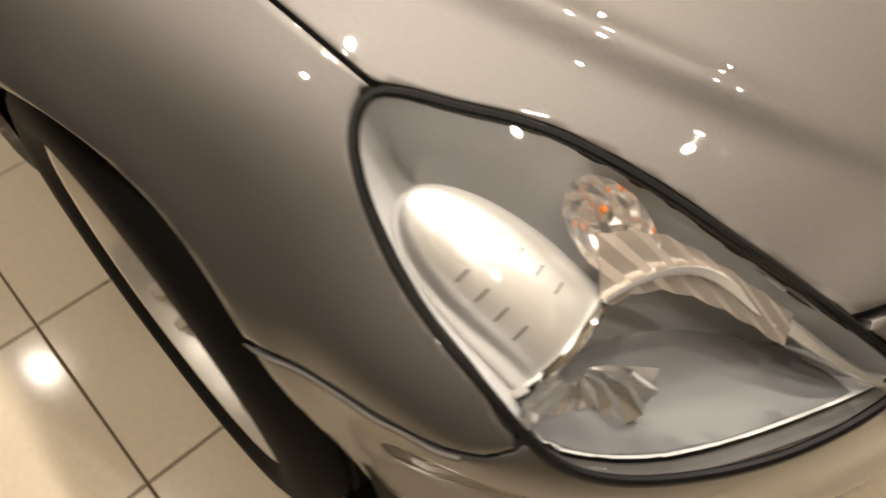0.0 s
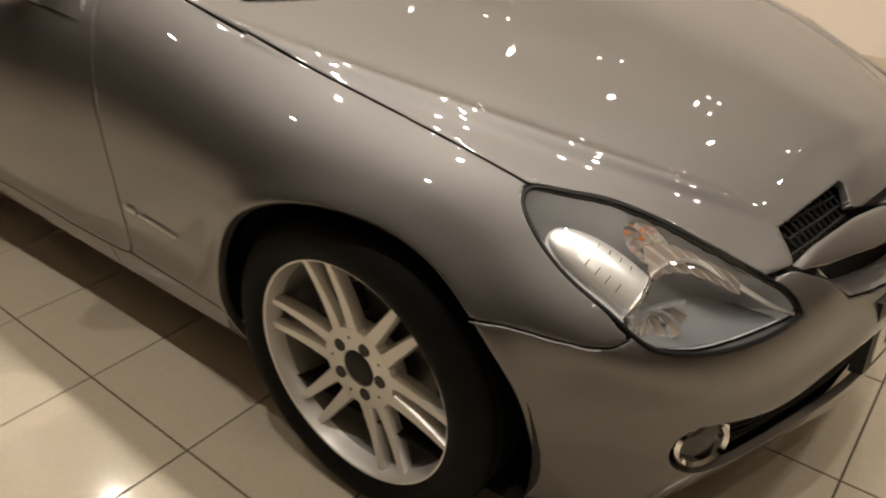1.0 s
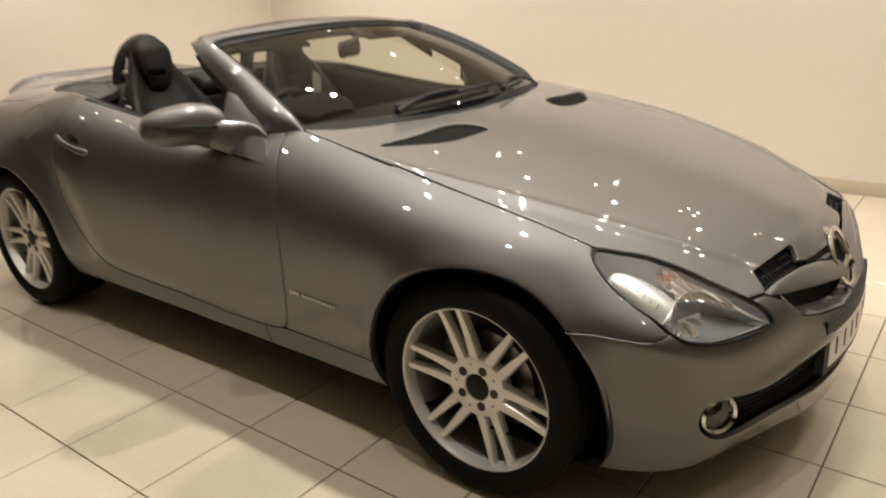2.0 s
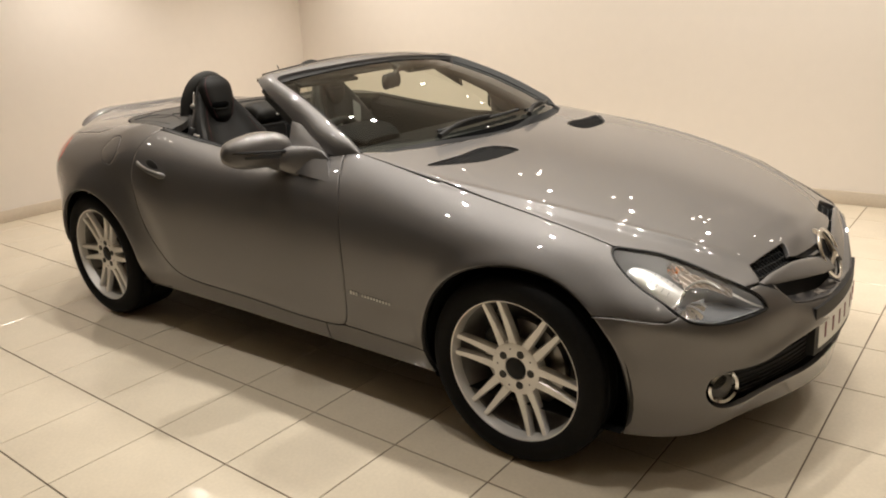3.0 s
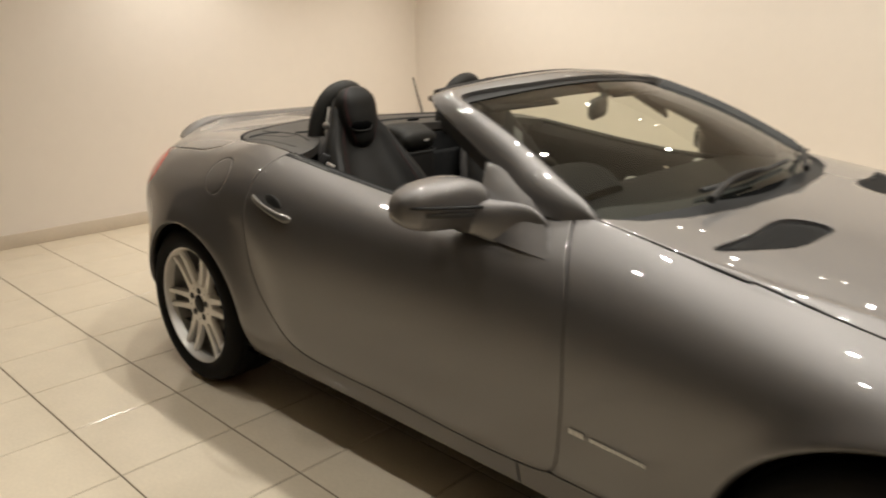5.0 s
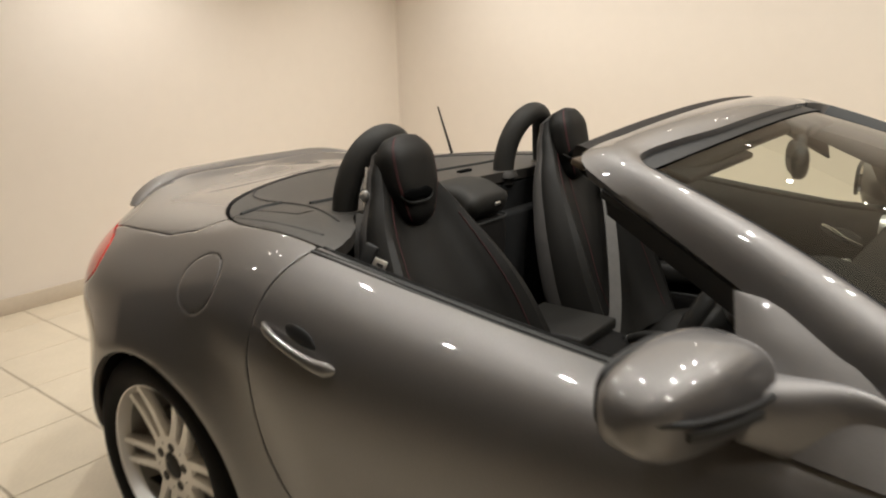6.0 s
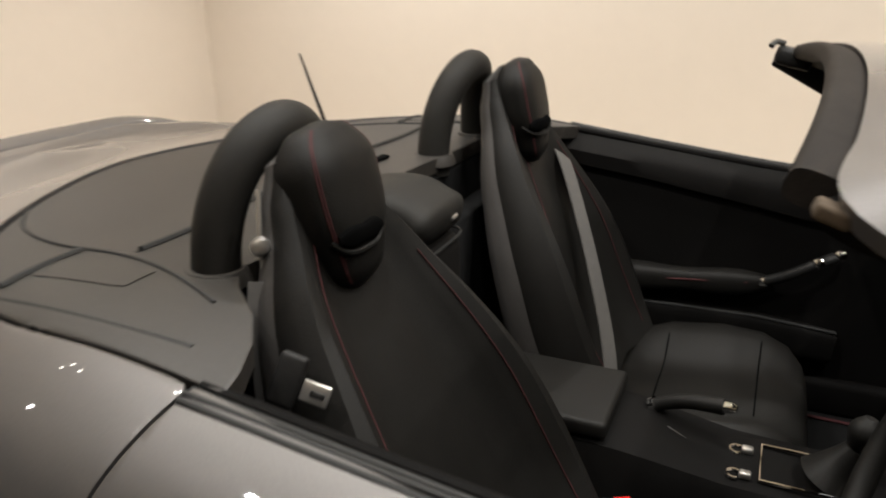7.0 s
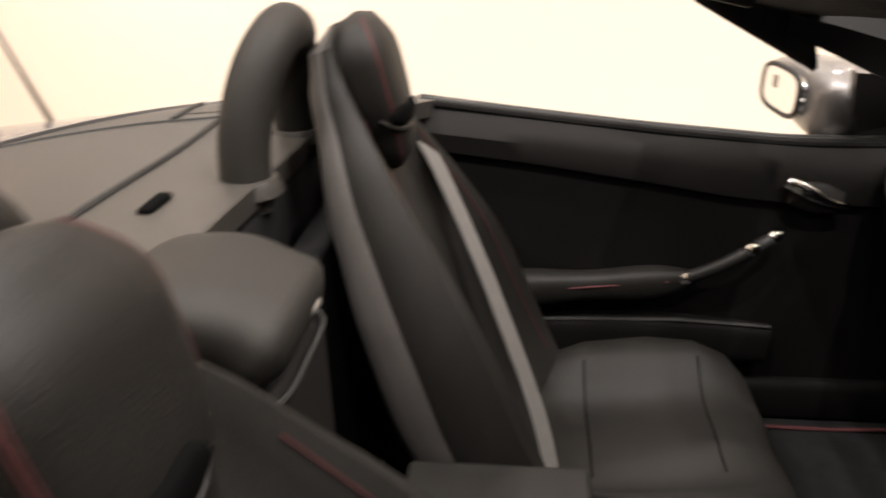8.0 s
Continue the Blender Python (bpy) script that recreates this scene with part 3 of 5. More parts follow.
def clear(name, tint, gloss_ior=1.45):
    """Thin clear sheet: tinted see-through with a mirror gloss by Fresnel."""
    mat = bpy.data.materials.new(name)
    mat.use_nodes = True
    nodes, links = mat.node_tree.nodes, mat.node_tree.links
    nodes.remove(nodes["Principled BSDF"])
    thin, shine, mix, fres = nodes.new("ShaderNodeBsdfTransparent"), nodes.new("ShaderNodeBsdfGlossy"), nodes.new("ShaderNodeMixShader"), nodes.new("ShaderNodeFresnel")
    thin.inputs[0].default_value = (*tint, 1)
    shine.inputs["Roughness"].default_value = 0.01
    fres.inputs["IOR"].default_value = gloss_ior
    links.new(fres.outputs[0], mix.inputs[0])
    links.new(thin.outputs[0], mix.inputs[1])
    links.new(shine.outputs[0], mix.inputs[2])
    links.new(mix.outputs[0], nodes["Material Output"].inputs[0])
    return mat


SCREEN = clear("windscreen_glass", (0.77, 0.81, 0.72), 1.45)
LENS_CLEAR = clear("lamp_lens", (0.96, 0.96, 0.95), 1.5)


# ---- shape helpers ----
def group(name, parent=None, label=""):
    """An empty that holds the meshes of one part."""
    ob = new(name)
    ob.parent = parent if parent else car
    if label:
        tagged(ob, label)
    return ob


def block(size, at, bevel=0.01, segments=3, turn=(0, 0, 0), taper=None):
    """A box with rounded edges."""
    bm = bmesh.new()
    bmesh.ops.create_cube(bm, size=1)
    for v in bm.verts:
        v.co = Vector((v.co.x * size[0], v.co.y * size[1], v.co.z * size[2]))
        if taper and v.co.z > 0:
            v.co.x *= taper[0]
            v.co.y *= taper[1]
    bmesh.ops.bevel(bm, geom=list(bm.edges), offset=min(bevel, min(size) * 0.45), segments=segments, profile=0.5, affect="EDGES", clamp_overlap=True)
    bmesh.ops.transform(bm, matrix=pose(*at, *turn), verts=bm.verts)
    return bm


def loft(rings, caps=True):
    """A skin over rings of equally many points."""
    n, m = len(rings), len(rings[0])
    verts = [tuple(p) for r in rings for p in r]
    faces = [(i * m + k, i * m + (k + 1) % m, (i + 1) * m + (k + 1) % m, (i + 1) * m + k) for i in range(n - 1) for k in range(m)]
    if caps:
        faces += [tuple(range(m - 1, -1, -1)), tuple(range((n - 1) * m, n * m))]
    return verts, faces


def superellipse(a, b, power=2.6, count=28):
    t = np.linspace(0, 2 * math.pi, count, endpoint=False)
    c, s = np.cos(t), np.sin(t)
    return np.c_[a * np.sign(c) * np.abs(c) ** (2 / power), b * np.sign(s) * np.abs(s) ** (2 / power)]


def pod(stations, across=(0, 1, 0), power=2.6, count=28, steps=24):
    """A rounded body along stations (x, y, z, half width, half thickness); across is the width's direction."""
    st = np.asarray(stations, float)
    t = np.r_[0, np.cumsum(np.linalg.norm(np.diff(st[:, :3], axis=0), axis=1))]
    fine = spline(t, st, np.linspace(0, t[-1], steps))
    fine[:, 3:] = np.maximum(fine[:, 3:], 0.001)
    tang = np.gradient(fine[:, :3], axis=0)
    rings = []
    for row, d in zip(fine, tang):
        d = d / np.linalg.norm(d)
        u = np.array(across, float)
        u = u - d * (u @ d)
        u = u / np.linalg.norm(u)
        w = np.cross(d, u)
        rings.append([row[:3] + u * a + w * b for a, b in superellipse(row[3], row[4], power, count)])
    return loft(rings)


def strip(path, normal, half, thick=0.0015):
    """A flat band along a path; normal is the direction it faces."""
    p = np.asarray(path, float)
    tang = np.gradient(p, axis=0)
    nrm = np.array(normal, float)
    rings = []
    for q, d in zip(p, tang):
        d = d / np.linalg.norm(d)
        s = np.cross(d, nrm)
        s = s / np.linalg.norm(s)
        n = np.cross(s, d)
        rings.append([q + s * half + n * thick, q - s * half + n * thick, q - s * half - n * thick, q + s * half - n * thick])
    return loft(rings)


def flip_y(data):
    v, f = data
    return [(x, -y, z) for x, y, z in v], [tuple(reversed(q)) for q in f]


def shift(data, offset):
    v, f = data
    return [tuple(np.add(p, offset)) for p in v], f


# ---- unseen front tray, added to keep light from leaking under the nose ----
rings = []
for y in np.linspace(-.70, .70, 41):
    x = np.interp(abs(y), [0, .2, .4, .5, .6, .7, .75, .78], [.705, .685, .622, .585, .545, .486, .435, .39])
    rings.append([(.33, y, .190), (x, y, .190), (x, y, .196), (.33, y, .196)])
part("nose_light_block", loft(rings), BLACK, car)

# ---- windscreen, pillars and header ----
def screen_point(u, v):
    """u from the near pillar (0) to the far one (1), v from the foot (0) to the header (1)."""
    y = (-1 + 2 * u)
    foot = np.array((-.575 - .16 * abs(y) ** 2.4, .70 * y, .935 - .02 * y * y))
    head = np.array((-1.352 - .045 * y * y, .575 * y, 1.222 - .045 * y * y))
    bow = 0.028 * math.sin(math.pi * v)
    return foot + (head - foot) * v + np.array((.35, 0, .93)) * bow


nu, nv = 33, 17
gv = [screen_point(i / (nu - 1), j / (nv - 1)) for j in range(nv) for i in range(nu)]
gf = [(j * nu + i, j * nu + i + 1, (j + 1) * nu + i + 1, (j + 1) * nu + i) for j in range(nv - 1) for i in range(nu - 1)]
windscreen = part("windscreen", (gv, gf), SCREEN, car, "tinted windscreen glass")
windscreen.visible_shadow = False
band = [screen_point(i / 40, v) + np.array((.0009, 0, .0025)) for v in (.838, .865, .893) for i in range(41)]
part("shade_band", (band, [(r * 41 + i, r * 41 + i + 1, (r + 1) * 41 + i + 1, (r + 1) * 41 + i) for r in range(2) for i in range(40)]), BLACK, car, "black band along the top of the glass")

# outer edge of the near pillar, from its foot on the wing to the header's corner
OUTER = curve_points([(-.735, -.704, .906), (-.80, -.734, .913), (-.875, -.748, .922), (-.93, -.746, .940), (-1.00, -.724, .984), (-1.09, -.699, 1.032), (-1.22, -.668, 1.094), (-1.34, -.637, 1.148), (-1.415, -.614, 1.172)], 40)
for side in (1, -1):
    trim, seal, side_wall = [], [], []
    for v in np.linspace(0, .965, 40):
        a = screen_point(0, v) + np.array((.0, .004, .004))
        o = np.array((a[0], np.interp(-a[0], -OUTER[:, 0], OUTER[:, 1]), np.interp(-a[0], -OUTER[:, 0], OUTER[:, 2])))
        chord = o - a
        n = np.cross(chord, np.array((-.66, .12, .29)))
        n = n / np.linalg.norm(n)
        n = n if n[2] > 0 else -n
        wide = np.linalg.norm(chord)
        lift = .024 * min(1, wide / .05)
        side_wall.append([a - chord / wide * .010 - n * .006, a - chord / wide * .008 + n * lift * .55, a - chord / wide * .003 + n * lift, a + chord / wide * .004 + n * lift * .9, a + chord / wide * .004 - n * .006])
        drop = min(1, v / .25)
        trim.append([a - n * .012, o - n * .014, o + np.array((0, .010, -.030 * drop)), o + np.array((0, .018, -.056 * drop)), o + np.array((0, .040, -.058 * drop)), a + np.array((0, .020, -.046))])
        c = o - n * .024 - chord / wide * .012
        seal.append([c + chord / wide * p + n * q for p, q in superellipse(.012, .010, 2.2, 12)])
    turned = (lambda d: d) if side > 0 else flip_y
    part("pillar_gasket", turned(loft(side_wall[:34])), SEAL, car, "black gasket between pillar and glass")
    part("pillar_trim", turned(loft(trim[6:37])), BLACK, car, "black inner pillar trim", sharp=40)
    part("pillar_seal", turned(loft(seal[12:37])), SEAL, car)

# pillars and header: one painted sheet bent round the glass
inner, outer, blend = [], [], []
for v in np.linspace(0, .80, 30):
    a = screen_point(0, v) + np.array((.0, .004, .004))
    inner.append(a)
    outer.append(np.array((a[0], np.interp(-a[0], -OUTER[:, 0], OUTER[:, 1]), np.interp(-a[0], -OUTER[:, 0], OUTER[:, 2]))))
    blend.append(0.0)
bend_in = [inner[-1], screen_point(.012, .890), screen_point(.085, .890)]
bend_out = curve_points([outer[-1], (-1.335, -.634, 1.147), (-1.375, -.611, 1.163), (-1.394, -.582, 1.174), (-1.397, -.548, 1.181), (-1.391, -.51, 1.188), (-1.381, -.46, 1.194)], 15)
for k in range(1, 15):
    f = k / 14
    inner.append(bend_in[0] * (1 - f) ** 2 + bend_in[1] * 2 * f * (1 - f) + bend_in[2] * f * f)
    outer.append(bend_out[k])
    blend.append(f * f * (3 - 2 * f))
for u in np.linspace(.1, .5, 18)[1:]:
    inner.append(screen_point(u, .890 - .02 * min(1, (u - .1) / .15)))
    outer.append(screen_point(u, 1.0) + np.array((0, 0, .001)))
    blend.append(1.0)
mid = (np.array(inner) + np.array(outer)) / 2
along = np.gradient(mid, axis=0)
rings = []
for a, o, d, g in zip(inner, outer, along, blend):
    chord = o - a
    wide = np.linalg.norm(chord)
    n = np.cross(chord, d)
    n = n / np.linalg.norm(n)
    n = n if n[2] > 0 else -n
    lift = (.024 * (1 - g) + .015 * g) * min(1, wide / .05)
    bulge = .22 * (1 - g) + .085 * g
    arc = [a + chord * f + n * (lift * (1 - f) + bulge * wide * math.sin(math.pi * f ** .9)) for f in np.linspace(0, 1, 15)]
    rings.append(arc + [o - n * .020 - chord * .08, a + chord * .5 - n * .022, a - n * .012])
rings += [[p * np.array((1, -1, 1)) for p in r] for r in rings[-2::-1]]
part("screen_frame", loft(rings), PAINT, car, "grey metallic windscreen frame of pillars and header", sharp=60)

under, seal = [], []
for u in np.linspace(-.036, 1.036, 53):
    a, b = screen_point(u, .842 + .10 * max(0, abs(u - .5) - .5) / .036), screen_point(u, 1.0)
    d = b - a
    long = np.linalg.norm(d)
    d = d / long
    n = np.cross(d, (0, 1, 0))
    n = n / np.linalg.norm(n)
    n = n if n[2] > 0 else -n
    c = (a + b) / 2 - n * .026 - d * .006
    if -.5 < u - .5 < .5:
        under.append([c + d * p + n * q for p, q in superellipse(long / 2 + .01, .016, 3.0, 18)])
    c = b - n * .020 + d * .016
    k = min(1, .55 + (.492 - abs(u - .5)) / .03)
    if k > .5:
        seal.append([c + d * p * k + n * q * k for p, q in superellipse(.024, .016, 3.2, 18)])
part("header_lining", loft(under), SOFT, car, "black header lining")
part("header_seal", loft(seal), WEATHER, car, "worn grey rubber roof seal")
for side in (1, -1):
    part("corner_pad", block((.030, .030, .014), (-1.398, -.574 * side, 1.158), .004, turn=(0, 20, 0)), FOAM, car, "worn tan foam pad at the frame corner")
rings = []
for f in np.linspace(0, 1, 9):
    top = np.array((-1.462 + .185 * f, .590 + .055 * f, 1.176 - .070 * f))
    low = np.array((-1.474 + .215 * f, .596 + .042 * f, 1.138 - .122 * f))
    rings.append([top + (0, .006, 0), low + (0, .008, 0), low + (0, -.004, -.003), low + (.003, -.014, .006), top + (0, -.030, -.006), top + (0, -.022, .004)])
part("corner_trim", loft(rings), BLACK, car, "black trim under the frame corner")
part("roof_hook", tube(curve_points([(-1.452, .530, 1.186), (-1.470, .525, 1.190), (-1.478, .515, 1.182)], 8), .006, 8), DARK, car, "small dark roof hook")
part("roof_latch", block((.075, .060, .036), (-1.432, .555, 1.156), .010, turn=(0, 14, 0)), BLACK, car, "black roof latch seat")
for y in (-.34, .34):
    part("sun_visor", block((.12, .34, .014), (-1.285, y, 1.150), .006, turn=(0, 20, 0)), SOFT, car)
rvm = group("rear_view_mirror", label="black oval interior mirror on the windscreen")
part("housing", pod([(-1.160, -.085, 1.104, .006, .006), (-1.162, -.078, 1.104, .022, .012), (-1.170, -.05, 1.105, .032, .019), (-1.188, 0, 1.106, .036, .022), (-1.206, .05, 1.105, .032, .019), (-1.214, .078, 1.104, .022, .012), (-1.216, .085, 1.104, .006, .006)], (0, 0, 1)), BLACK, rvm)
part("stalk", tube(curve_points([(-1.19, .02, 1.12), (-1.195, .05, 1.145), (-1.20, .085, 1.165)], 8), .013), BLACK, rvm)
part("sensor_box", block((.07, .12, .03), (-1.215, .10, 1.165), .010, turn=(0, 22, 0)), BLACK, rvm)

# scuttle and wipers
rings = []
for y in np.linspace(-.70, .70, 31):
    f = abs(y) / .70
    p0 = np.array((-.515 - .235 * f ** 2.4, y, .905 - .015 * f * f))
    p1 = np.array((-.64 - .14 * f ** 2.2, y, .912 - .015 * f * f))
    rings.append([p0 + (0, 0, -.004), p0 + (-.04, 0, -.004), p1 + (0, 0, .006), p1 + (0, 0, -.06), p0 + (0, 0, -.06)])
part("scuttle", loft(rings), HOLE, car, "black plastic scuttle below the windscreen")


def wiper(y0, y1):
    w = group("wiper", label="black windscreen wiper")
    pts = []
    for f in np.linspace(0, 1, 14):
        y = y0 + (y1 - y0) * f
        p = screen_point((y / .70 + 1) / 2, .035 + .02 * f) + np.array((.006, 0, .016))
        pts.append(p)
    part("blade", tube(pts, .007, 8), SEAL, w)
    part("arm", tube(curve_points([pts[7] + np.array((.01, 0, .012)), pts[3] + np.array((.012, 0, .014)), pts[0] + np.array((.05, -.05, -.008))], 12), np.linspace(.007, .011, 12), 8), BLACK, w, "black wiper arm")


wiper(-.38, .18)
wiper(.22, .60)


# ---- door mirrors ----
def door_mirror(side, off):
    m = group("door_mirror", label="grey metallic door mirror")
    turned = (lambda d: d) if side > 0 else flip_y
    body = pod([(-1.018, -.772, .905, .022, .030), (-1.028, -.785, .910, .046, .048), (-1.048, -.815, .925, .068, .062), (-1.062, -.86, .941, .066, .066), (-1.075, -.92, .943, .062, .066), (-1.086, -.965, .941, .056, .059), (-1.094, -.995, .939, .047, .050), (-1.099, -1.014, .937, .035, .037), (-1.102, -1.025, .936, .020, .022), (-1.103, -1.030, .936, .008, .009)], (0, 0, 1), 3.4, 36, 44)
    foot = pod([(-1.050, -.832, .914, .046, .044), (-1.005, -.812, .903, .050, .040), (-.965, -.793, .893, .057, .031), (-.930, -.777, .884, .064, .023), (-.895, -.768, .875, .066, .016), (-.860, -.768, .866, .058, .009), (-.842, -.768, .862, .046, .004)], (0, 0, 1), 2.6, 28, 26)
    back = np.array((-.985, .10, .02))
    back = back / np.linalg.norm(back)
    e1 = np.cross(back, (0, 0, 1))
    e1 = e1 / np.linalg.norm(e1)
    e2 = np.cross(e1, back)
    rim = [np.array((-1.134, -.893, .941)) + e1 * a + e2 * b for a, b in superellipse(.088, .045, 3.4, 40)]
    glass = loft([[p - back * .012 for p in rim], [p + back * .004 for p in rim]])
    bezel = tube([p + back * .002 for p in rim], .006, 8, True)
    line = tube(curve_points([(-.982, -.835, .938), (-.988, -.88, .942), (-1.004, -.94, .948), (-1.030, -.99, .951), (-1.062, -1.018, .952)], 20), .0042, 8)
    lamp = strip(curve_points([(-.986, -.86, .922), (-.995, -.90, .925), (-1.011, -.95, .929), (-1.030, -.985, .932)], 12), (.9, -.4, 0), .005, .003)
    rings = []
    for f in np.linspace(0, 1, 16):
        tuck = math.sin(math.pi * min(1, f * 1.1)) ** .5 if f < .9 else .3
        fr = np.array((-1.072 + .290 * f, -.704 - .112 * f ** .8, 1.020 - .197 * f)) + np.array((.042, .022, .020)) * tuck
        re = np.array((-1.078 + .055 * f, -.704 - .104 * f, 1.020 - .165 * f))
        o = np.array((-.15, -.92, .36))
        o = o / np.linalg.norm(o)
        ring = [fr + (re - fr) * g + o * (.006 + .010 * math.sin(math.pi * g) * min(1, 3 * f)) for g in np.linspace(0, 1, 7)]
        rings.append(ring + [re - o * .012, fr - o * .012])
    sail = loft(rings)
    for name, d, mat, lab in (("housing", body, PAINT, ""), ("foot", foot, PAINT, ""), ("mirror_glass", glass, MIRROR, "mirror glass"), ("bezel", bezel, BLACK, "black bezel round the glass"), ("groove", line, BLACK, "black groove"), ("turn_lamp", lamp, DARK, "slim dark turn signal strip"), ("sail", sail, PAINT, "")):
        part(name, turned(shift(d, off)), mat, m, lab)
    return m


door_mirror(1, (0, 0, 0))
door_mirror(-1, (-.085, -.01, -.02))

# ---- door handles, belt trims, badge ----
for side, shell in ((1, doors[0]), (-1, doors[1])):
    grip = pod([(-1.955, -.872, .828, .005, .005), (-1.942, -.880, .826, .008, .007), (-1.89, -.895, .815, .009, .008), (-1.82, -.899, .799, .010, .008), (-1.77, -.893, .787, .013, .009), (-1.748, -.882, .782, .011, .007), (-1.742, -.876, .781, .005, .005)], (0, .3, 1), 2.4, 16, 24)
    # dark body in place of the shade in the painted scoop
    cup = pod([(-1.902, -.864, .832, .003, .002), (-1.885, -.866, .830, .012, .004), (-1.85, -.868, .824, .018, .005), (-1.815, -.870, .815, .012, .004), (-1.798, -.872, .810, .003, .002)], (0, .3, 1), 2.2, 16, 12)
    part("door_handle", grip if side > 0 else flip_y(grip), HANDLE, shell, "silver grey door handle")
    part("handle_shade", cup if side > 0 else flip_y(cup), BLACK, shell)

def belt_line(x, inset, lift):
    """A point along the top of the near door."""
    return np.array((x, -.742 + inset, np.interp(x, [-2.10, -1.95, -1.73, -1.465, -1.26, -1.0, -.84], [.962, .951, .922, .890, .870, .866, .880]) + lift))


for side in (1, -1):
    trim = group("belt_trim", label="black rubber belt strip along the door top")
    for k, (inset, lift, r) in enumerate(((.004, .000, .0045), (.014, .002, .004), (.023, .001, .004), (.038, -.004, .008))):
        d = tube([belt_line(x, inset, lift) for x in np.linspace(-1.945, -.86, 24)], r, 8)
        part("strip", d if side > 0 else flip_y(d), SEAL if k != 3 else SOFT, trim)

for k in range(14):
    x = -.668 + k * .0146
    if k != 3:
        h = .014 if k < 3 else .009
        side_y = -np.interp(x, [-.67, -.47], [.8715, .8795]) - .0035
        part("model_badge", block((.008, .003, h), (x, side_y, .456 - .0004 * k), .001, 1), SATIN, car)

# ---- nose: grille, emblem, plate, fog lamps ----
v, t = clip(SKIN, FACES, least(grille + .012, SX - .45))
part("grille_back", both(v - normals_of(v, t) * 0.055, t), MESH, car, "black honeycomb grille mesh")
v, t = clip(SKIN, FACES, least(intake + .012, SX - .3))
part("intake_back", both(v - normals_of(v, t) * 0.05, t), MESH, car, "black lower intake mesh")


def on_skin(y, z):
    """The skin's place at a half width and height on the nose."""
    k = np.where(SX > .3, (SY - y) ** 2 + (SZ - z) ** 2, 9)
    i = np.argsort(k)[:4]
    w = 1 / (k[i] + 1e-7)
    return np.array(((SX[i] * w).sum() / w.sum(), -y, z))


for side in (1, -1):
    for row in range(4):
        z = .600 + row * .013
        pts = [on_skin(y, z) + np.array((-.030, 0, 0)) for y in np.linspace(.240, .455 - .03 * row, 10)]
        d = tube(pts, .0028, 6)
        part("grille_bar", d if side > 0 else flip_y(d), MESH, car)
    for col in range(11):
        y = .245 + col * .018
        pts = [on_skin(y, z) + np.array((-.030, 0, 0)) for z in np.linspace(.596, .645, 5)]
        d = tube(pts, .0024, 6)
        part("grille_bar", d if side > 0 else flip_y(d), MESH, car)
    for row in range(7):
        z = .280 + row * .019
        pts = [on_skin(y, z) + np.array((-.035, 0, 0)) for y in np.linspace(0.0, .60, 14)]
        d = tube(pts, .003, 6)
        part("intake_bar", d if side > 0 else flip_y(d), MESH, car)
    rings = []
    for f in np.linspace(0, 1, 20):
        p = np.array((.618, -.484, .601)) * (1 - f) + np.array((.712, -.050, .552)) * f + np.array((.004, 0, .010)) * math.sin(math.pi * f)
        h = np.interp(f, [0, .15, .5, .8, 1], [.002, .013, .023, .024, .020])
        rings.append([p + np.array((a - .85 * b, 0, b)) for a, b in superellipse(.008, h, 2.6, 18)])
    d = loft(rings)
    part("grille_fin", d if side > 0 else flip_y(d), PAINT, car, "grey metallic grille fin")
    rings = []
    for y in np.linspace(.005, .445, 26):
        z = np.linspace(.44, .62, 181)
        z = z[inside(np.full(181, y), z, GRILLE) > .002].min()
        p = on_skin(y, z) - np.array((.004, 0, 0))
        deep = min(1, (.455 - y) / .08) * .045
        rings.append([p, p + np.array((-deep, 0, .010)), p + np.array((-deep, 0, -.002)), p + np.array((-.004, 0, -.008))])
    d = loft(rings)
    part("grille_lip", d if side > 0 else flip_y(d), PAINT, car, "grey metallic lip below the grille")
    fog = group("fog_lamp", label="round fog lamp with a chrome ring")
    ring, f = lathe([(.038, .016), (.040, -.004), (.046, -.010), (.052, -.004), (.053, .014)], 32)
    lens2, f2 = lathe([(0, -.006), (.02, -.004), (.039, .004)], 24)
    bowl, f3 = lathe([(0, .045), (.02, .04), (.038, .008)], 24)
    M = pose(.574, -.630 * side, .322, 0, -6, 55 if side > 0 else 125)
    for nm, vv, ff, mat in (("ring", ring, f, CHROME), ("bowl", bowl, f3, REFLECT), ("lens", lens2, f2, LENS_CLEAR)):
        part(nm, ([tuple(M @ Vector(p)) for p in vv], ff), mat, fog)

star = group("nose_emblem", label="chrome ring emblem with three bars in the grille")
a = np.linspace(0, 2 * math.pi, 48, endpoint=False)
EC = np.array((.700, 0, .566))
tilt = np.array((-.42, 0, .907))
part("ring", tube([EC + np.array((0, 1, 0)) * .082 * math.cos(k) + tilt * .082 * math.sin(k) for k in a], .0075, 10, True), CHROME, star)
for k in range(3):
    ang = math.pi / 2 + k * 2 * math.pi / 3
    tip = np.array((0, 1, 0)) * .080 * math.cos(ang) + tilt * .080 * math.sin(ang)
    part("bar", tube([EC + np.array((.010, 0, .004)), EC + tip * .5 + np.array((.006, 0, .003)), EC + tip], [.013, .009, .004], 8), CHROME, star)
part("dish", ([tuple(EC + np.array((-.018, 0, -.008)))] + [tuple(EC + np.array((-.010, 0, -.004)) + np.array((0, 1, 0)) * .072 * math.cos(k) + tilt * .072 * math.sin(k)) for k in a],
              [(0, i + 1, (i + 1) % 48 + 1) for i in range(48)]), BLACK, star)
badge, f = lathe([(0, -.004), (.020, -.0035), (.026, 0)], 24)
M = pose(.662, 0, .630, -58, 0, 90)
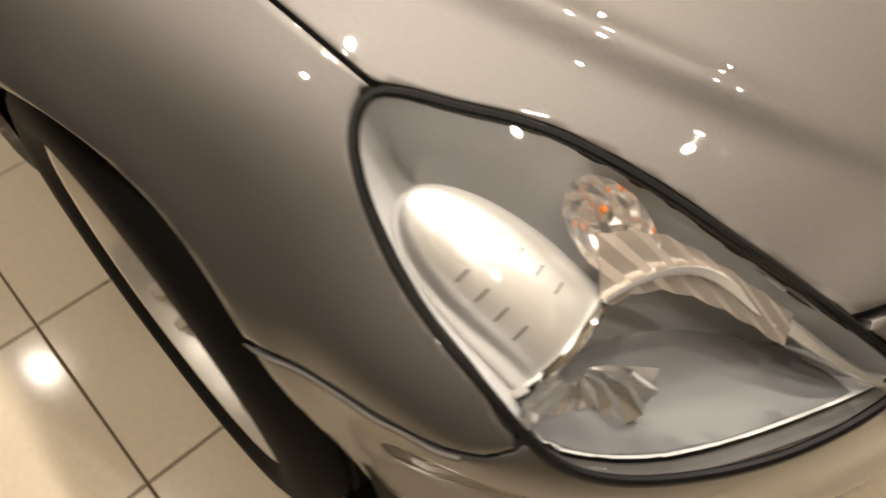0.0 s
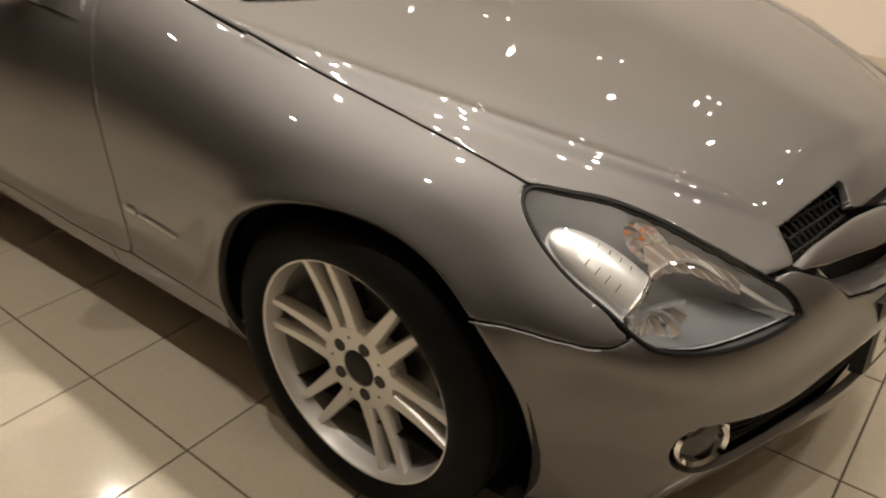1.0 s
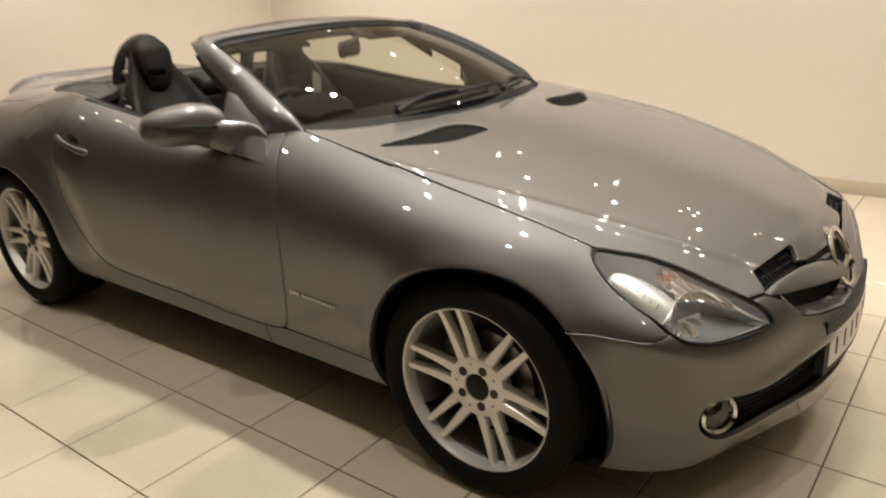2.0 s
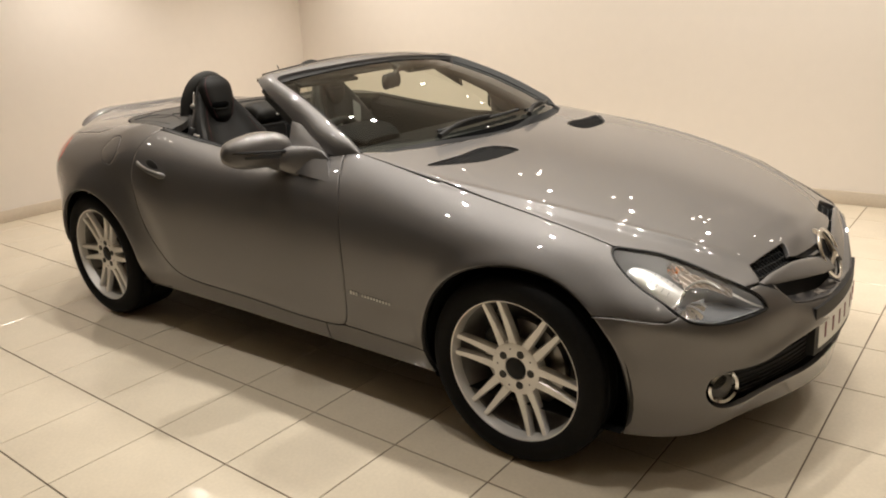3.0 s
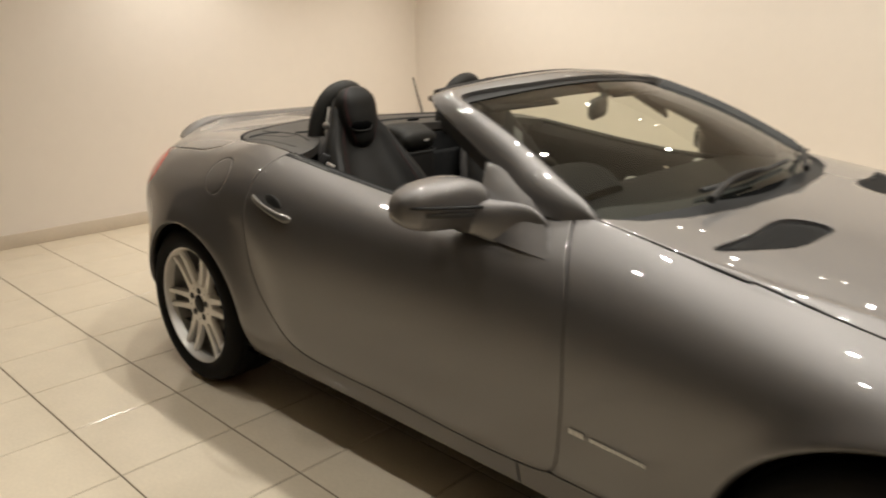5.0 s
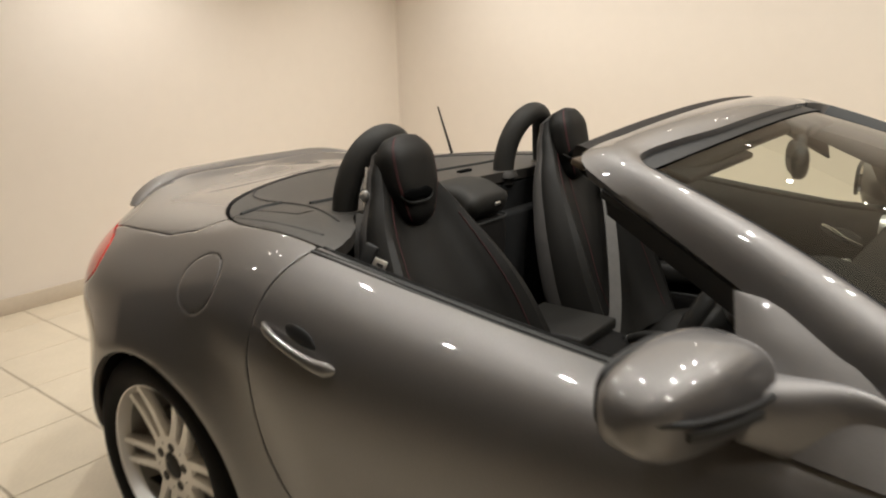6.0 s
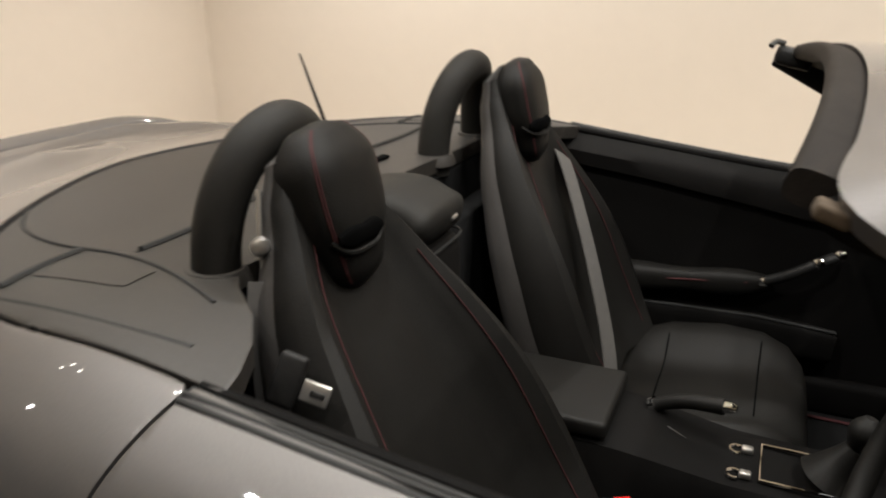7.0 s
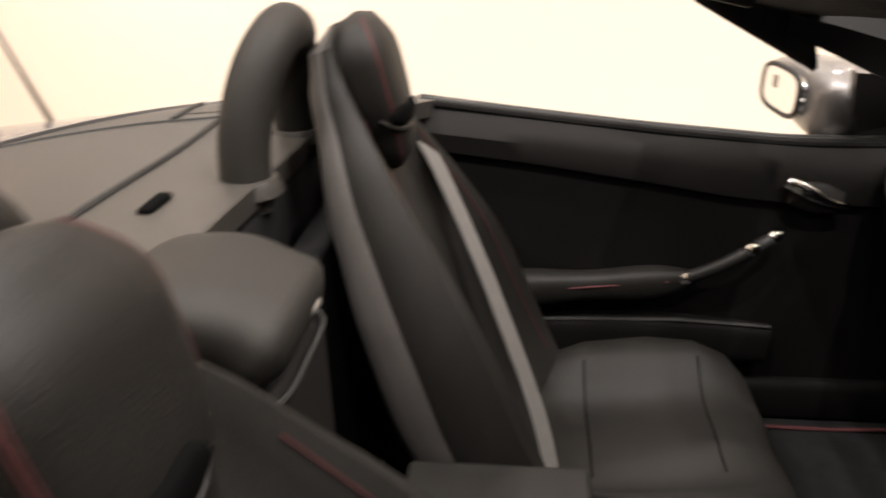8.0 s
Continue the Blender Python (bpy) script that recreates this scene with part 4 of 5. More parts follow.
part("bonnet_badge", ([tuple(M @ Vector(p)) for p in badge], f), CHROME, car, "small round chrome badge")
plate = group("number_plate", label="white front number plate with dark red characters shown as bars")
rings = []
for y in np.linspace(-.285, .285, 13):
    x = .742 - .35 * y * y
    rings.append([(x, y, .320), (x, y, .475), (x + .020, y, .475), (x + .024, y, .320)])
part("plinth", loft(rings), BLACK, plate, "black plastic plinth")
rings = []
for y in np.linspace(-.26, .26, 13):
    x = .769 - .35 * y * y
    rings.append([(x - .006, y, .338), (x - .009, y, .430), (x - .005, y, .430), (x - .001, y, .338)])
part("plate_sheet", loft(rings), WHITE, plate)
for k in range(7):
    y = -.21 + k * .066 + (.03 if k > 3 else 0)
    part("character_bar", block((.003, .017, .050), (.7655 - .35 * y * y, y, .385), .001, 1, turn=(0, -2, 0)), INK, plate)

# bead added along the bumper's upper edge behind the headlamp to catch a highlight
for side in (1, -1):
    path = []
    for x in np.linspace(.272, .458, 24):
        z = np.interp(x, [.2, .27, .33, .395, .446, .472], [.558, .562, .563, .561, .559, .562]) - .0035
        near = np.argsort(((SX - x) / .01) ** 2 + ((SZ - z) / .004) ** 2 + np.where(SY < .5, 99, 0))[:4]
        path.append((x, -side * (SY[near].mean() + .0005), z))
    path = curve_points(path[::3] + [path[-1]], 24)
    part("highlight_bead", tube(path, np.interp(np.arange(24), [0, 3, 23], [.0012, .0030, .0030]), 8), PAINT, car, "thin bead on the bumper edge that makes its highlight line")

# ---- bonnet vents ----
v, t = clip(SKIN, FACES, vent + .006)
v = v - normals_of(v, t) * 0.012
for side in (1, -1):
    part("vent_tray", (v, t) if side > 0 else mirrored(v, t), MESH, car, "black bonnet vent")
    for k in range(9):
        x = -.455 + k * .0135
        ys = [y for y in np.linspace(.262, .64, 40) if inside(np.array([x]), np.array([y]), VENT)[0] > .004]
        if len(ys) > 2:
            pts = []
            for y in np.linspace(ys[0], ys[-1], 8):
                i = np.argmin((SX - x) ** 2 + (SY - y) ** 2 + np.where(SZ < .8, 1, 0))
                pts.append((x, -y * side, SZ[i] - .005))
            part("vent_bar", tube(pts, .0026, 6), MESH, car)

# ---- headlamps ----
def headlamp(side):
    lamp = group("headlamp", label="clear headlamp with chrome reflectors in a black gasket")
    turn = (lambda d: d) if side > 0 else (lambda d: (lambda q: (q[0], q[1]))(mirrored(np.array(d[0]), np.array(d[1]))) if isinstance(d[1], np.ndarray) else flip_y(d))
    v, t = clip(SKIN, FACES, lens - .003)
    d = (v - normals_of(v, t) * .001, t)
    ob = part("lens", turn(d), LENS_CLEAR, lamp, "clear plastic lens")
    ob.visible_shadow = False
    rear = [np.array((x, -y, drape(x, y) - .0035)) for x, y in ((.45, .769), (.398, .771), (.331, .761), (.291, .746), (.265, .721), (.264, .706), (.277, .690), (.309, .666), (.340, .641), (.376, .618), (.415, .600), (.457, .584), (.502, .570), (.550, .554), (.597, .541))]
    edge = curve_points(rear + [np.array((x - .002, -y, z)) for x, y, z in LOW[:-2]], 110, True)
    part("gasket", turn(tube(edge, .0044, 8, True)), GASKET, lamp, "black rubber gasket")
    v, t = clip(SKIN, FACES, lens - .004)
    dist = np.minimum(inside(v[:, 0], -v[:, 1], LENS), np.where(v[:, 0] > .46, v[:, 2] - lens_low(-v[:, 1]), .2))
    depth = .006 + .115 * (1 - np.exp(-np.maximum(dist - .002, 0) / .030))
    part("bowl", turn((v - normals_of(v, t) * depth[:, None], t)), HOUSING, lamp, "grey lamp housing")
    # projector: a bright, slightly flattened dome that opens forwards
    start, mouth = np.array((.316, -.727, .664)), np.array((.444, -.692, .574))
    axis = mouth - start
    long = np.linalg.norm(axis)
    axis = axis / long
    up = np.array((.42, -.32, .84))
    up = up - axis * (up @ axis)
    up = up / np.linalg.norm(up)
    across = np.cross(axis, up)
    spread = lambda k, r: (up * .74 * math.sin(k) + across * math.cos(k)) * r
    swell = lambda f: .052 * math.sqrt(max(0.0, 1 - (1 - min(1, f / .82)) ** 2)) + .0005
    turns = np.linspace(0, 2 * math.pi, 40, endpoint=False)
    rings = [[start + axis * long * f + spread(k, swell(f)) for k in turns] for f in np.linspace(0, 1, 26) ** 1.3]
    part("projector_dome", turn(loft(rings, False)), REFLECT, lamp, "bright ribbed projector dome")
    part("projector_ring", turn(tube([mouth + spread(k, .054) for k in turns], .0045, 8, True)), CHROME, lamp)
    for k in np.linspace(0, 2 * math.pi, 22, endpoint=False):
        c = mouth + axis * .003 + spread(k, .050)
        part("ring_facet", turn(tube([c - axis * .003, c, c + axis * .003], [.0012, .0042, .0010], 5)), FACET, lamp, "clear facet", smooth=False)
    rings = [[mouth - axis * .045 * f ** .7 + spread(k, .050 * (1 - .45 * f)) for k in turns] for f in np.linspace(0, 1, 10)]
    part("projector_throat", turn(loft(rings, False)), REFLECT, lamp)
    rings = [[mouth - axis * (.036 - .030 * math.sin(f * math.pi / 2)) + spread(k, .036 * math.cos(f * math.pi / 2) + .0004) for k in turns] for f in np.linspace(0, 1, 9)]
    part("projector_lens", turn(loft(rings)), LAMP_GLASS, lamp, "round projector lens")
    # fine slits in the dome
    for f in (.42, .54, .66, .78):
        c = start + axis * long * f
        for a0, a1 in ((62, 78), (112, 124)):
            part("slit", turn(tube([c + spread(radians(k), swell(f) + .0004) for k in np.linspace(a0, a1, 6)], .0007, 6)), DARK, lamp)
    # faceted reflector beside the mouth
    n = np.array((.80, -.42, .18))
    n = n / np.linalg.norm(n)
    u = np.cross(n, (0, 0, 1))
    u = u / np.linalg.norm(u)
    w = np.cross(u, n)
    c = np.array((.488, -.712, .578))
    verts, faces = [], []
    for i, (r, d) in enumerate(((.010, -.016), (.024, -.010), (.038, -.002), (.052, .012))):
        for k in range(17):
            a = radians(-200 + k * 14)
            verts.append(tuple(c + (u * math.cos(a) + w * math.sin(a)) * r * (1.06 if (k + i) % 2 else .94) + n * d))
    faces = [(i * 17 + k, i * 17 + k + 1, (i + 1) * 17 + k + 1, (i + 1) * 17 + k) for i in range(3) for k in range(16)]
    part("facets", turn((verts, faces)), FACET, lamp, "faceted chrome reflector", smooth=False)
    # turn signal cup: clear facets with two small amber pieces
    cup_c, cup_d = np.array((.420, -.613, .618)), np.array((.45, -.45, .77))
    cup_d = cup_d / np.linalg.norm(cup_d)
    s1 = np.cross(cup_d, (0, 1, 0))
    s1 = s1 / np.linalg.norm(s1)
    s2 = np.cross(cup_d, s1)
    rings = []
    for i, f in enumerate(np.linspace(0, 1, 5)):
        rings.append([cup_c + cup_d * (.026 * f + (.004 if (i + j) % 2 else 0)) + (s1 * 1.35 * math.cos(k) + s2 * .85 * math.sin(k)) * (.004 + .030 * f ** .8) for j, k in enumerate(np.linspace(0, 2 * math.pi, 14, endpoint=False))])
    part("signal_cup", turn(loft(rings, False)), FACET, lamp, "faceted turn signal reflector", smooth=False)
    for dx, dy in ((-.010, .004), (.014, -.006)):
        part("signal_bulb", turn(tube([cup_c + cup_d * .016 + s1 * dx + s2 * dy, cup_c + cup_d * .024 + s1 * dx + s2 * dy], [.004, .002], 8)), AMBER, lamp, "amber bulb")
    # clear cut reflector behind the signal, between the upper edge and the blade
    high = curve_points([(.430, -.640), (.462, -.602), (.505, -.582), (.560, -.565)], 13)
    down = curve_points([(.462, -.665), (.478, -.628), (.512, -.600), (.568, -.576)], 13)
    verts = []
    for i in range(13):
        for j in range(5):
            x, y = high[i] + (down[i] - high[i]) * j / 4
            verts.append((x, -abs(y), drape(x, abs(y)) - .015 - .0035 * ((i + j) % 2) - .004 * j))
    part("signal_reflector", turn((verts, [(i * 5 + j, i * 5 + j + 1, i * 5 + j + 6, i * 5 + j + 5) for i in range(12) for j in range(4)])), SIGNAL, lamp, "clear cut signal reflector", smooth=False)
    # bright blade that widens towards the tip of the lamp
    spine = curve_points([(.460, -.660, .612), (.476, -.622, .624), (.496, -.594, .622), (.530, -.574, .604), (.578, -.556, .578), (.618, -.540, .557), (.640, -.527, .547)], 30)
    rings = []
    for k, p in enumerate(spine):
        half = np.interp(k, [0, 8, 14, 20, 29], [.003, .0045, .012, .010, .002])
        side_way = np.array((.35, -.80, -.25))
        rings.append([p - side_way * half * .4, p + np.array((0, 0, .003)) + side_way * half * .3, p + side_way * half, p + side_way * half * .9 - np.array((0, 0, .003)), p - side_way * half * .4 - np.array((0, 0, .003))])
    part("blade", turn(loft(rings)), REFLECT, lamp, "bright blade along the signal reflector", sharp=25)
    v, t = clip(SKIN, FACES, least(lens - .006, SX - .478, SY - np.interp(SX, [.478, .50, .53, .56, .62, .66], [.735, .672, .630, .600, .565, .53])))
    dist = np.minimum(inside(v[:, 0], -v[:, 1], LENS), v[:, 2] - lens_low(-v[:, 1]))
    part("housing_shelf", turn((v - normals_of(v, t) * (.002 + .066 * (1 - np.exp(-np.maximum(dist, 0) / .025)))[:, None], t)), SHELF, lamp, "dark grey lamp housing floor")


headlamp(1)
headlamp(-1)

# ---- boot spoiler, aerial ----
rings = []
for y in np.linspace(-.555, .555, 41):
    e = max(0.02, 1 - (abs(y) / .556) ** 6) ** .5
    x = -3.145 + .125 * (abs(y) / .525) ** 1.8
    z = drape(x, abs(y), .6)
    rings.append([(x + a * (.4 + .6 * e), y, z + b * e) for a, b in ((.004, -.012), (.002, .004), (-.003, .008), (-.030, .0135), (-.058, .018), (-.066, .0165), (-.067, .008), (-.060, -.030))])
part("boot_spoiler", loft(rings), PAINT, car, "grey metallic lip spoiler", sharp=50)
part("aerial", tube(curve_points([(-2.64, .618, .925), (-2.672, .614, 1.02), (-2.705, .61, 1.12)], 8), np.linspace(.006, .003, 8), 8), BLACK, car, "short black rod aerial")

# ---- cabin ----
split_x = np.where(SY < .485, -2.25, -2.345)
deck_f = least(cockpit - .004, np.where(SX < -1.9, 1.0, -1.0))
for nm, f in (("roof_cover", split_x - SX), ("rear_shelf", least(SX - split_x, -1.995 - SX + np.interp(SY, [0, .48, .53, .58, .63, .68, .76], [-.08, -.075, -.035, .025, .062, .082, .092])))):
    v, t = clip(SKIN, FACES, least(deck_f, f) - .004)
    v = v - normals_of(v, t) * .005
    v, t = both(v, t)
    base = v
    v, t = flanged(v, t, .03)
    for k in range(len(base), len(v)):
        near = np.argmin(((base[:, :2] - v[k, :2]) ** 2).sum(axis=1))
        v[k, 2] = min(v[k, 2], base[near, 2] - .0005)
    part(nm, (v, t), DECK, car, "dark grey soft-grained deck behind the seats", sharp=50)
for side in (1, -1):
    seam = [(-2.338, -y, drape(-2.338, y, .8) - .003) for y in np.linspace(.50, .630, 8)]
    part("deck_seam", tube([(x, y * side, z) for x, y, z in seam], .005, 6), SEAL, car)
    seam = [(-2.25, -y, drape(-2.25, y, .8) - .003) for y in np.linspace(.0, .475, 14)]
    part("deck_seam", tube([(x, y * side, z) for x, y, z in seam], .005, 6), SEAL, car)
    rings = []
    for x in np.linspace(-2.33, -2.16, 12):
        edge = .004 if -2.325 < x < -2.165 else .008
        rings.append([(x, -y * side, drape(x, y, .8) - g) for y, g in ((.532 + edge, .0035), (.565, .0030), (.598 - edge, .0035), (.598 - edge, .012), (.565, .012), (.532 + edge, .012))])
    part("deck_hinge", loft(rings), DECK, car)
    bend = curve_points([(-2.66, .336), (-2.56, .425), (-2.465, .470), (-2.37, .492), (-2.29, .497), (-2.16, .526), (-2.03, .580)], 30)
    part("deck_seam", tube([(x, -y * side, drape(x, y, .8) - .0045) for x, y in bend], .003, 6), SEAL, car)
    # one black tube for the worn edge and the shade in the gap
    gap = curve_points([(-2.350, .648), (-2.24, .656), (-2.10, .664), (-1.99, .664)], 16)
    part("edge_gap", tube([(x, -y * side, drape(x, y, .8) - .0085) for x, y in gap], np.interp(np.arange(16), [0, 3, 9, 15], [.004, .0048, .0045, .005]), 8), SEAL, car, "worn black edge beside the deck with the shade of its gap")
# solid dark block for the shaded slot in the shelf
part("shelf_slot", block((.018, .060, .008), (-2.17, .085, .982), .003), HOLE, car)

# bulkhead, floor, sills
part("bulkhead", block((.05, 1.56, .62), (-2.04, 0, .55), .01), CARPET, car)
part("shelf_front", block((.02, 1.38, .36), (-2.088, 0, .755), .006), CARPET, car)
part("floor_pan", block((.40, 1.70, .03), (-2.08, 0, .245), .01), CARPET, car)
part("boot_floor", block((1.0, 1.0, .03), (-2.5, 0, .30), .01), CARPET, car)
part("cabin_floor", block((1.45, 1.48, .03), (-1.34, 0, .262), .005), CARPET, car)
for side in (1, -1):
    part("door_sill", block((1.25, .10, .10), (-1.35, -.70 * side, .32), .02), SOFT, car)
    part("sill_plate", block((.55, .05, .004), (-1.60, -.685 * side, .372), .002), SATIN, car, "silver sill plate")
    pipe = tube([(-1.40, -.62 * side, .285), (-1.10, -.62 * side, .280), (-.92, -.62 * side, .29)], .004, 6)
    part("carpet_piping", pipe, STITCH, car, "red carpet piping")
mat_f = block((.50, .42, .012), (-1.14, .37, .283), .004)
part("floor_mat", mat_f, CARPET, car)
part("floor_mat", block((.50, .42, .012), (-1.14, -.37, .283), .004), CARPET, car)


def roll_hoop(side):
    hoop = group("roll_hoop", label="black padded roll hoop behind the seat")
    c = -.374 if side > 0 else -.315
    path = curve_points([(-2.10, c - .121, .93), (-2.10, c - .114, 1.00), (-2.088, c - .092, 1.078), (-2.07, c - .053, 1.130), (-2.062, c, 1.147), (-2.07, c + .053, 1.130), (-2.088, c + .092, 1.078), (-2.10, c + .114, 1.00), (-2.10, c + .121, .93)], 44)
    d = tube(path, .031, 20, flat=1.1)
    part("padding", d if side > 0 else flip_y(d), PADDING, hoop)
    for y in (c - .12, c + .12):
        collar = tube([(-2.10, y * side, .955), (-2.10, y * side, .968), (-2.10, y * side, .976)], [.044, .041, .037], 18, flat=1.1)
        part("collar", collar, DECK, hoop)



roll_hoop(1)
roll_hoop(-1)

box_mid = group("rear_locker", label="black rounded locker between the seats with a silver catch")
part("lid", pod([(-2.14, -.078, .948, .068, .010), (-2.12, -.078, .953, .084, .024), (-2.075, -.078, .955, .091, .038), (-2.02, -.078, .946, .092, .046), (-1.985, -.078, .930, .090, .047), (-1.962, -.078, .916, .083, .035), (-1.954, -.078, .910, .064, .014)], (0, 1, 0), 3.2, 32, 26), PADDING, box_mid)
part("body", block((.125, .178, .60), (-2.014, -.078, .590), .03), ROLL, box_mid)
part("catch", block((.016, .028, .036), (-1.955, -.058, .940), .005, turn=(0, -35, 0)), SATIN, box_mid, "silver catch")
part("seam", tube(curve_points([(-2.02, -.170, .890), (-1.965, -.166, .886), (-1.951, -.078, .884), (-1.965, .010, .886), (-2.02, .014, .890)], 20), .003, 6), SEAL, box_mid)


# ---- seats ----
def back_section(x, z, lean, W, B, D, y0):
    """A backrest section: forward is along the lean's normal; bolsters stand proud at both sides."""
    fwd = np.array((math.cos(lean), 0, math.sin(lean)))
    pts = [(-W, -D * .55), (-W * 1.03, B * .4), (-W * .93, B), (-W * .78, B * .80), (-W * .60, .008), (0, 0), (W * .60, .008), (W * .78, B * .80), (W * .93, B), (W * 1.03, B * .4), (W, -D * .55), (W * .6, -D), (0, -D * 1.08), (-W * .6, -D)]
    ring = curve_points(pts, 44, True)
    return [np.array((x, y0 + u, z)) + fwd * w for u, w in ring]


def seat(y0, recline=0.0):
    s = group("seat", label="black leather sports seat with red stitching")
    table = np.array([(-1.655, .45, .235, .050, .10), (-1.715, .54, .245, .060, .11), (-1.77, .64, .243, .064, .115), (-1.818, .74, .228, .058, .11), (-1.862, .82, .205, .050, .10), (-1.903, .89, .178, .040, .085), (-1.932, .94, .156, .032, .075), (-1.955, .99, .131, .024, .060), (-1.975, 1.04, .100, .014, .05), (-1.990, 1.085, .082, .008, .042), (-1.998, 1.12, .064, .004, .034), (-2.002, 1.138, .045, .002, .022), (-2.003, 1.144, .015, .001, .008)])
    table[:, 0] -= recline * np.clip((.95 - table[:, 1]) / .5, 0, 1)
    t = np.r_[0, np.cumsum(np.hypot(np.diff(table[:, 0]), np.diff(table[:, 1])))]
    fine = spline(t, table, np.linspace(0, t[-1], 34))
    rings = [back_section(x, z, radians(20), W, B, D, y0) for x, z, W, B, D in fine]
    part("backrest", loft(rings), LEATHER, s)
    shell = []
    for x, z, W, B, D in fine:
        fwd = np.array((math.cos(radians(20)), 0, math.sin(radians(20))))
        pts = [(-W * 1.02, B * .25), (-W * 1.04, -D * .2), (-W * 1.01, -D * .8), (-W * .6, -D * 1.12), (0, -D * 1.2), (W * .6, -D * 1.12), (W * 1.01, -D * .8), (W * 1.04, -D * .2), (W * 1.02, B * .25), (W * .8, -D * .4), (0, -D * .6), (-W * .8, -D * .4)]
        shell.append([np.array((x, y0 + a, z)) + fwd * b for a, b in curve_points(pts, 40, True)])
    part("shell", loft(shell), SHELL, s, "grey outer shell of the backrest")
    for idx, end in ((7, -3), (25, -3), (20, -9)) + (((11, -9),) if y0 > 0 else ()):
        path = [np.array(r[idx]) + np.array((.0015, 0, .001)) for r in rings[2:end]]
        part("stitching", tube(path, .0010, 6), STITCH, s, "dark red stitching")
    head = [(-1.942, y0, 0.938, 0.016, 0.011), (-1.945, y0, 0.950, 0.038, 0.027), (-1.953, y0, 0.980, 0.058, 0.043), (-1.963, y0, 1.030, 0.076, 0.051), (-1.973, y0, 1.080, 0.081, 0.051), (-1.981, y0, 1.120, 0.074, 0.045), (-1.986, y0, 1.145, 0.053, 0.031), (-1.988, y0, 1.156, 0.026, 0.016), (-1.989, y0, 1.159, 0.008, 0.005)]
    head = [(x + (.014 if y0 > 0 else 0), y, z, a * (.92 if y0 > 0 else 1), b * (.86 if y0 > 0 else 1)) for x, y, z, a, b in head]
    hv, hf = pod(head, (0, 1, 0), 2.9, 36, 34)
    part("headrest", (hv, hf), LEATHER, s)
    for a, b in ((22, 0), (22, .40), (32, 0), (32, -.40)):
        path = []
        for k in range(2, 33):
            p0, p1 = np.array(hv[k * 36 + a]), np.array(hv[k * 36 + (a - 1 if a == 22 else a + 1) % 36])
            path.append(p0 + (p1 - p0) * (.35 + abs(b)) + (p0 - np.array((-1.96, y0, p0[2]))) * .004)
        part("stitching", tube(path, .0010, 6), STITCH, s, "dark red stitching")
    ring = np.array([p for p in hv if abs(p[2] - 1.024) < .010 and p[0] > np.mean([q[0] for q in hv])])
    ring = ring[np.argsort(ring[:, 1])]
    face = lambda u: np.interp(y0 + u, ring[:, 1], ring[:, 0])
    # black body drawn as the shade inside the open slot
    part("guide_slot", pod([(face(u) - .0035, y0 + u, 1.026, p, .0095) for u, p in ((-.060, .006), (-.052, .012), (-.018, .013), (.012, .012), (.020, .006))], (0, .0, 1), 3.4, 16, 14), HOLE, s, "belt guide slot, its inner shade put in as black")
    part("slot_lip", tube(curve_points([(face(u) + .0005, y0 + u, z) for u, z in ((-.066, 1.023), (-.053, 1.009), (-.018, 1.0045), (.015, 1.009), (.028, 1.023))], 20), .0045, 8), LEATHER, s)
    # cushion
    rings = []
    for x, W, B, top, low in ((-1.74, .20, .02, .40, .34), (-1.70, .235, .045, .425, .32), (-1.62, .25, .060, .437, .32), (-1.50, .255, .062, .449, .32), (-1.41, .25, .050, .459, .33), (-1.35, .235, .026, .459, .345), (-1.315, .20, .008, .440, .36), (-1.302, .16, .002, .415, .375)):
        pts = [(-W, low + .02), (-W * 1.02, top + B * .4), (-W * .90, top + B), (-W * .68, top + B * .75), (-W * .50, top + .006), (0, top), (W * .50, top + .006), (W * .68, top + B * .75), (W * .90, top + B), (W * 1.02, top + B * .4), (W, low + .02), (W * .5, low), (0, low), (-W * .5, low)]
        rings.append([(x, y0 + u, w) for u, w in curve_points(pts, 44, True)])
    part("cushion", loft(rings), LEATHER, s)
    for k in (2, 4):
        part("seam", tube(curve_points([np.array(p) + np.array((0, 0, .0005)) for p in rings[k][11:21]], 18), .0018, 6), HOLE, s)
    part("base", block((.34, .40, .10), (-1.55, y0, .32), .02), SOFT, s)
    for u in (-.255, .255):
        part("side_cover", pod([(-1.78, y0 + u, .43, .030, .012), (-1.68, y0 + u, .40, .055, .016), (-1.55, y0 + u, .385, .050, .016), (-1.44, y0 + u, .38, .03, .012)], (0, 0, 1), 2.8, 16, 14), SOFT, s)


seat(-.402)
seat(.358, .05)

# belts
belt = group("seat_belt", label="grey seat belt across the passenger seat")
part("webbing", strip(curve_points([(-1.99, .555, .965), (-1.925, .505, .950), (-1.868, .450, .88), (-1.803, .365, .77), (-1.745, .280, .66), (-1.698, .195, .55), (-1.685, .160, .49)], 30), (.85, -.25, .40), .023), BELT, belt)
part("buckle", block((.02, .035, .07), (-1.68, .150, .46), .006, turn=(0, -20, 0)), BLACK, belt)
belt = group("seat_belt", label="grey seat belt hanging beside the driver seat")
part("webbing", strip(curve_points([(-1.99, -.528, .985), (-1.985, -.545, .93), (-1.975, -.556, .85), (-1.965, -.562, .72), (-1.96, -.565, .50)], 24), (.50, -.85, .10), .023), BELT, belt)
part("tongue", block((.034, .005, .025), (-1.876, -.608, .900), .003, turn=(-24, 18, 13)), SATIN, belt, "silver buckle tongue")
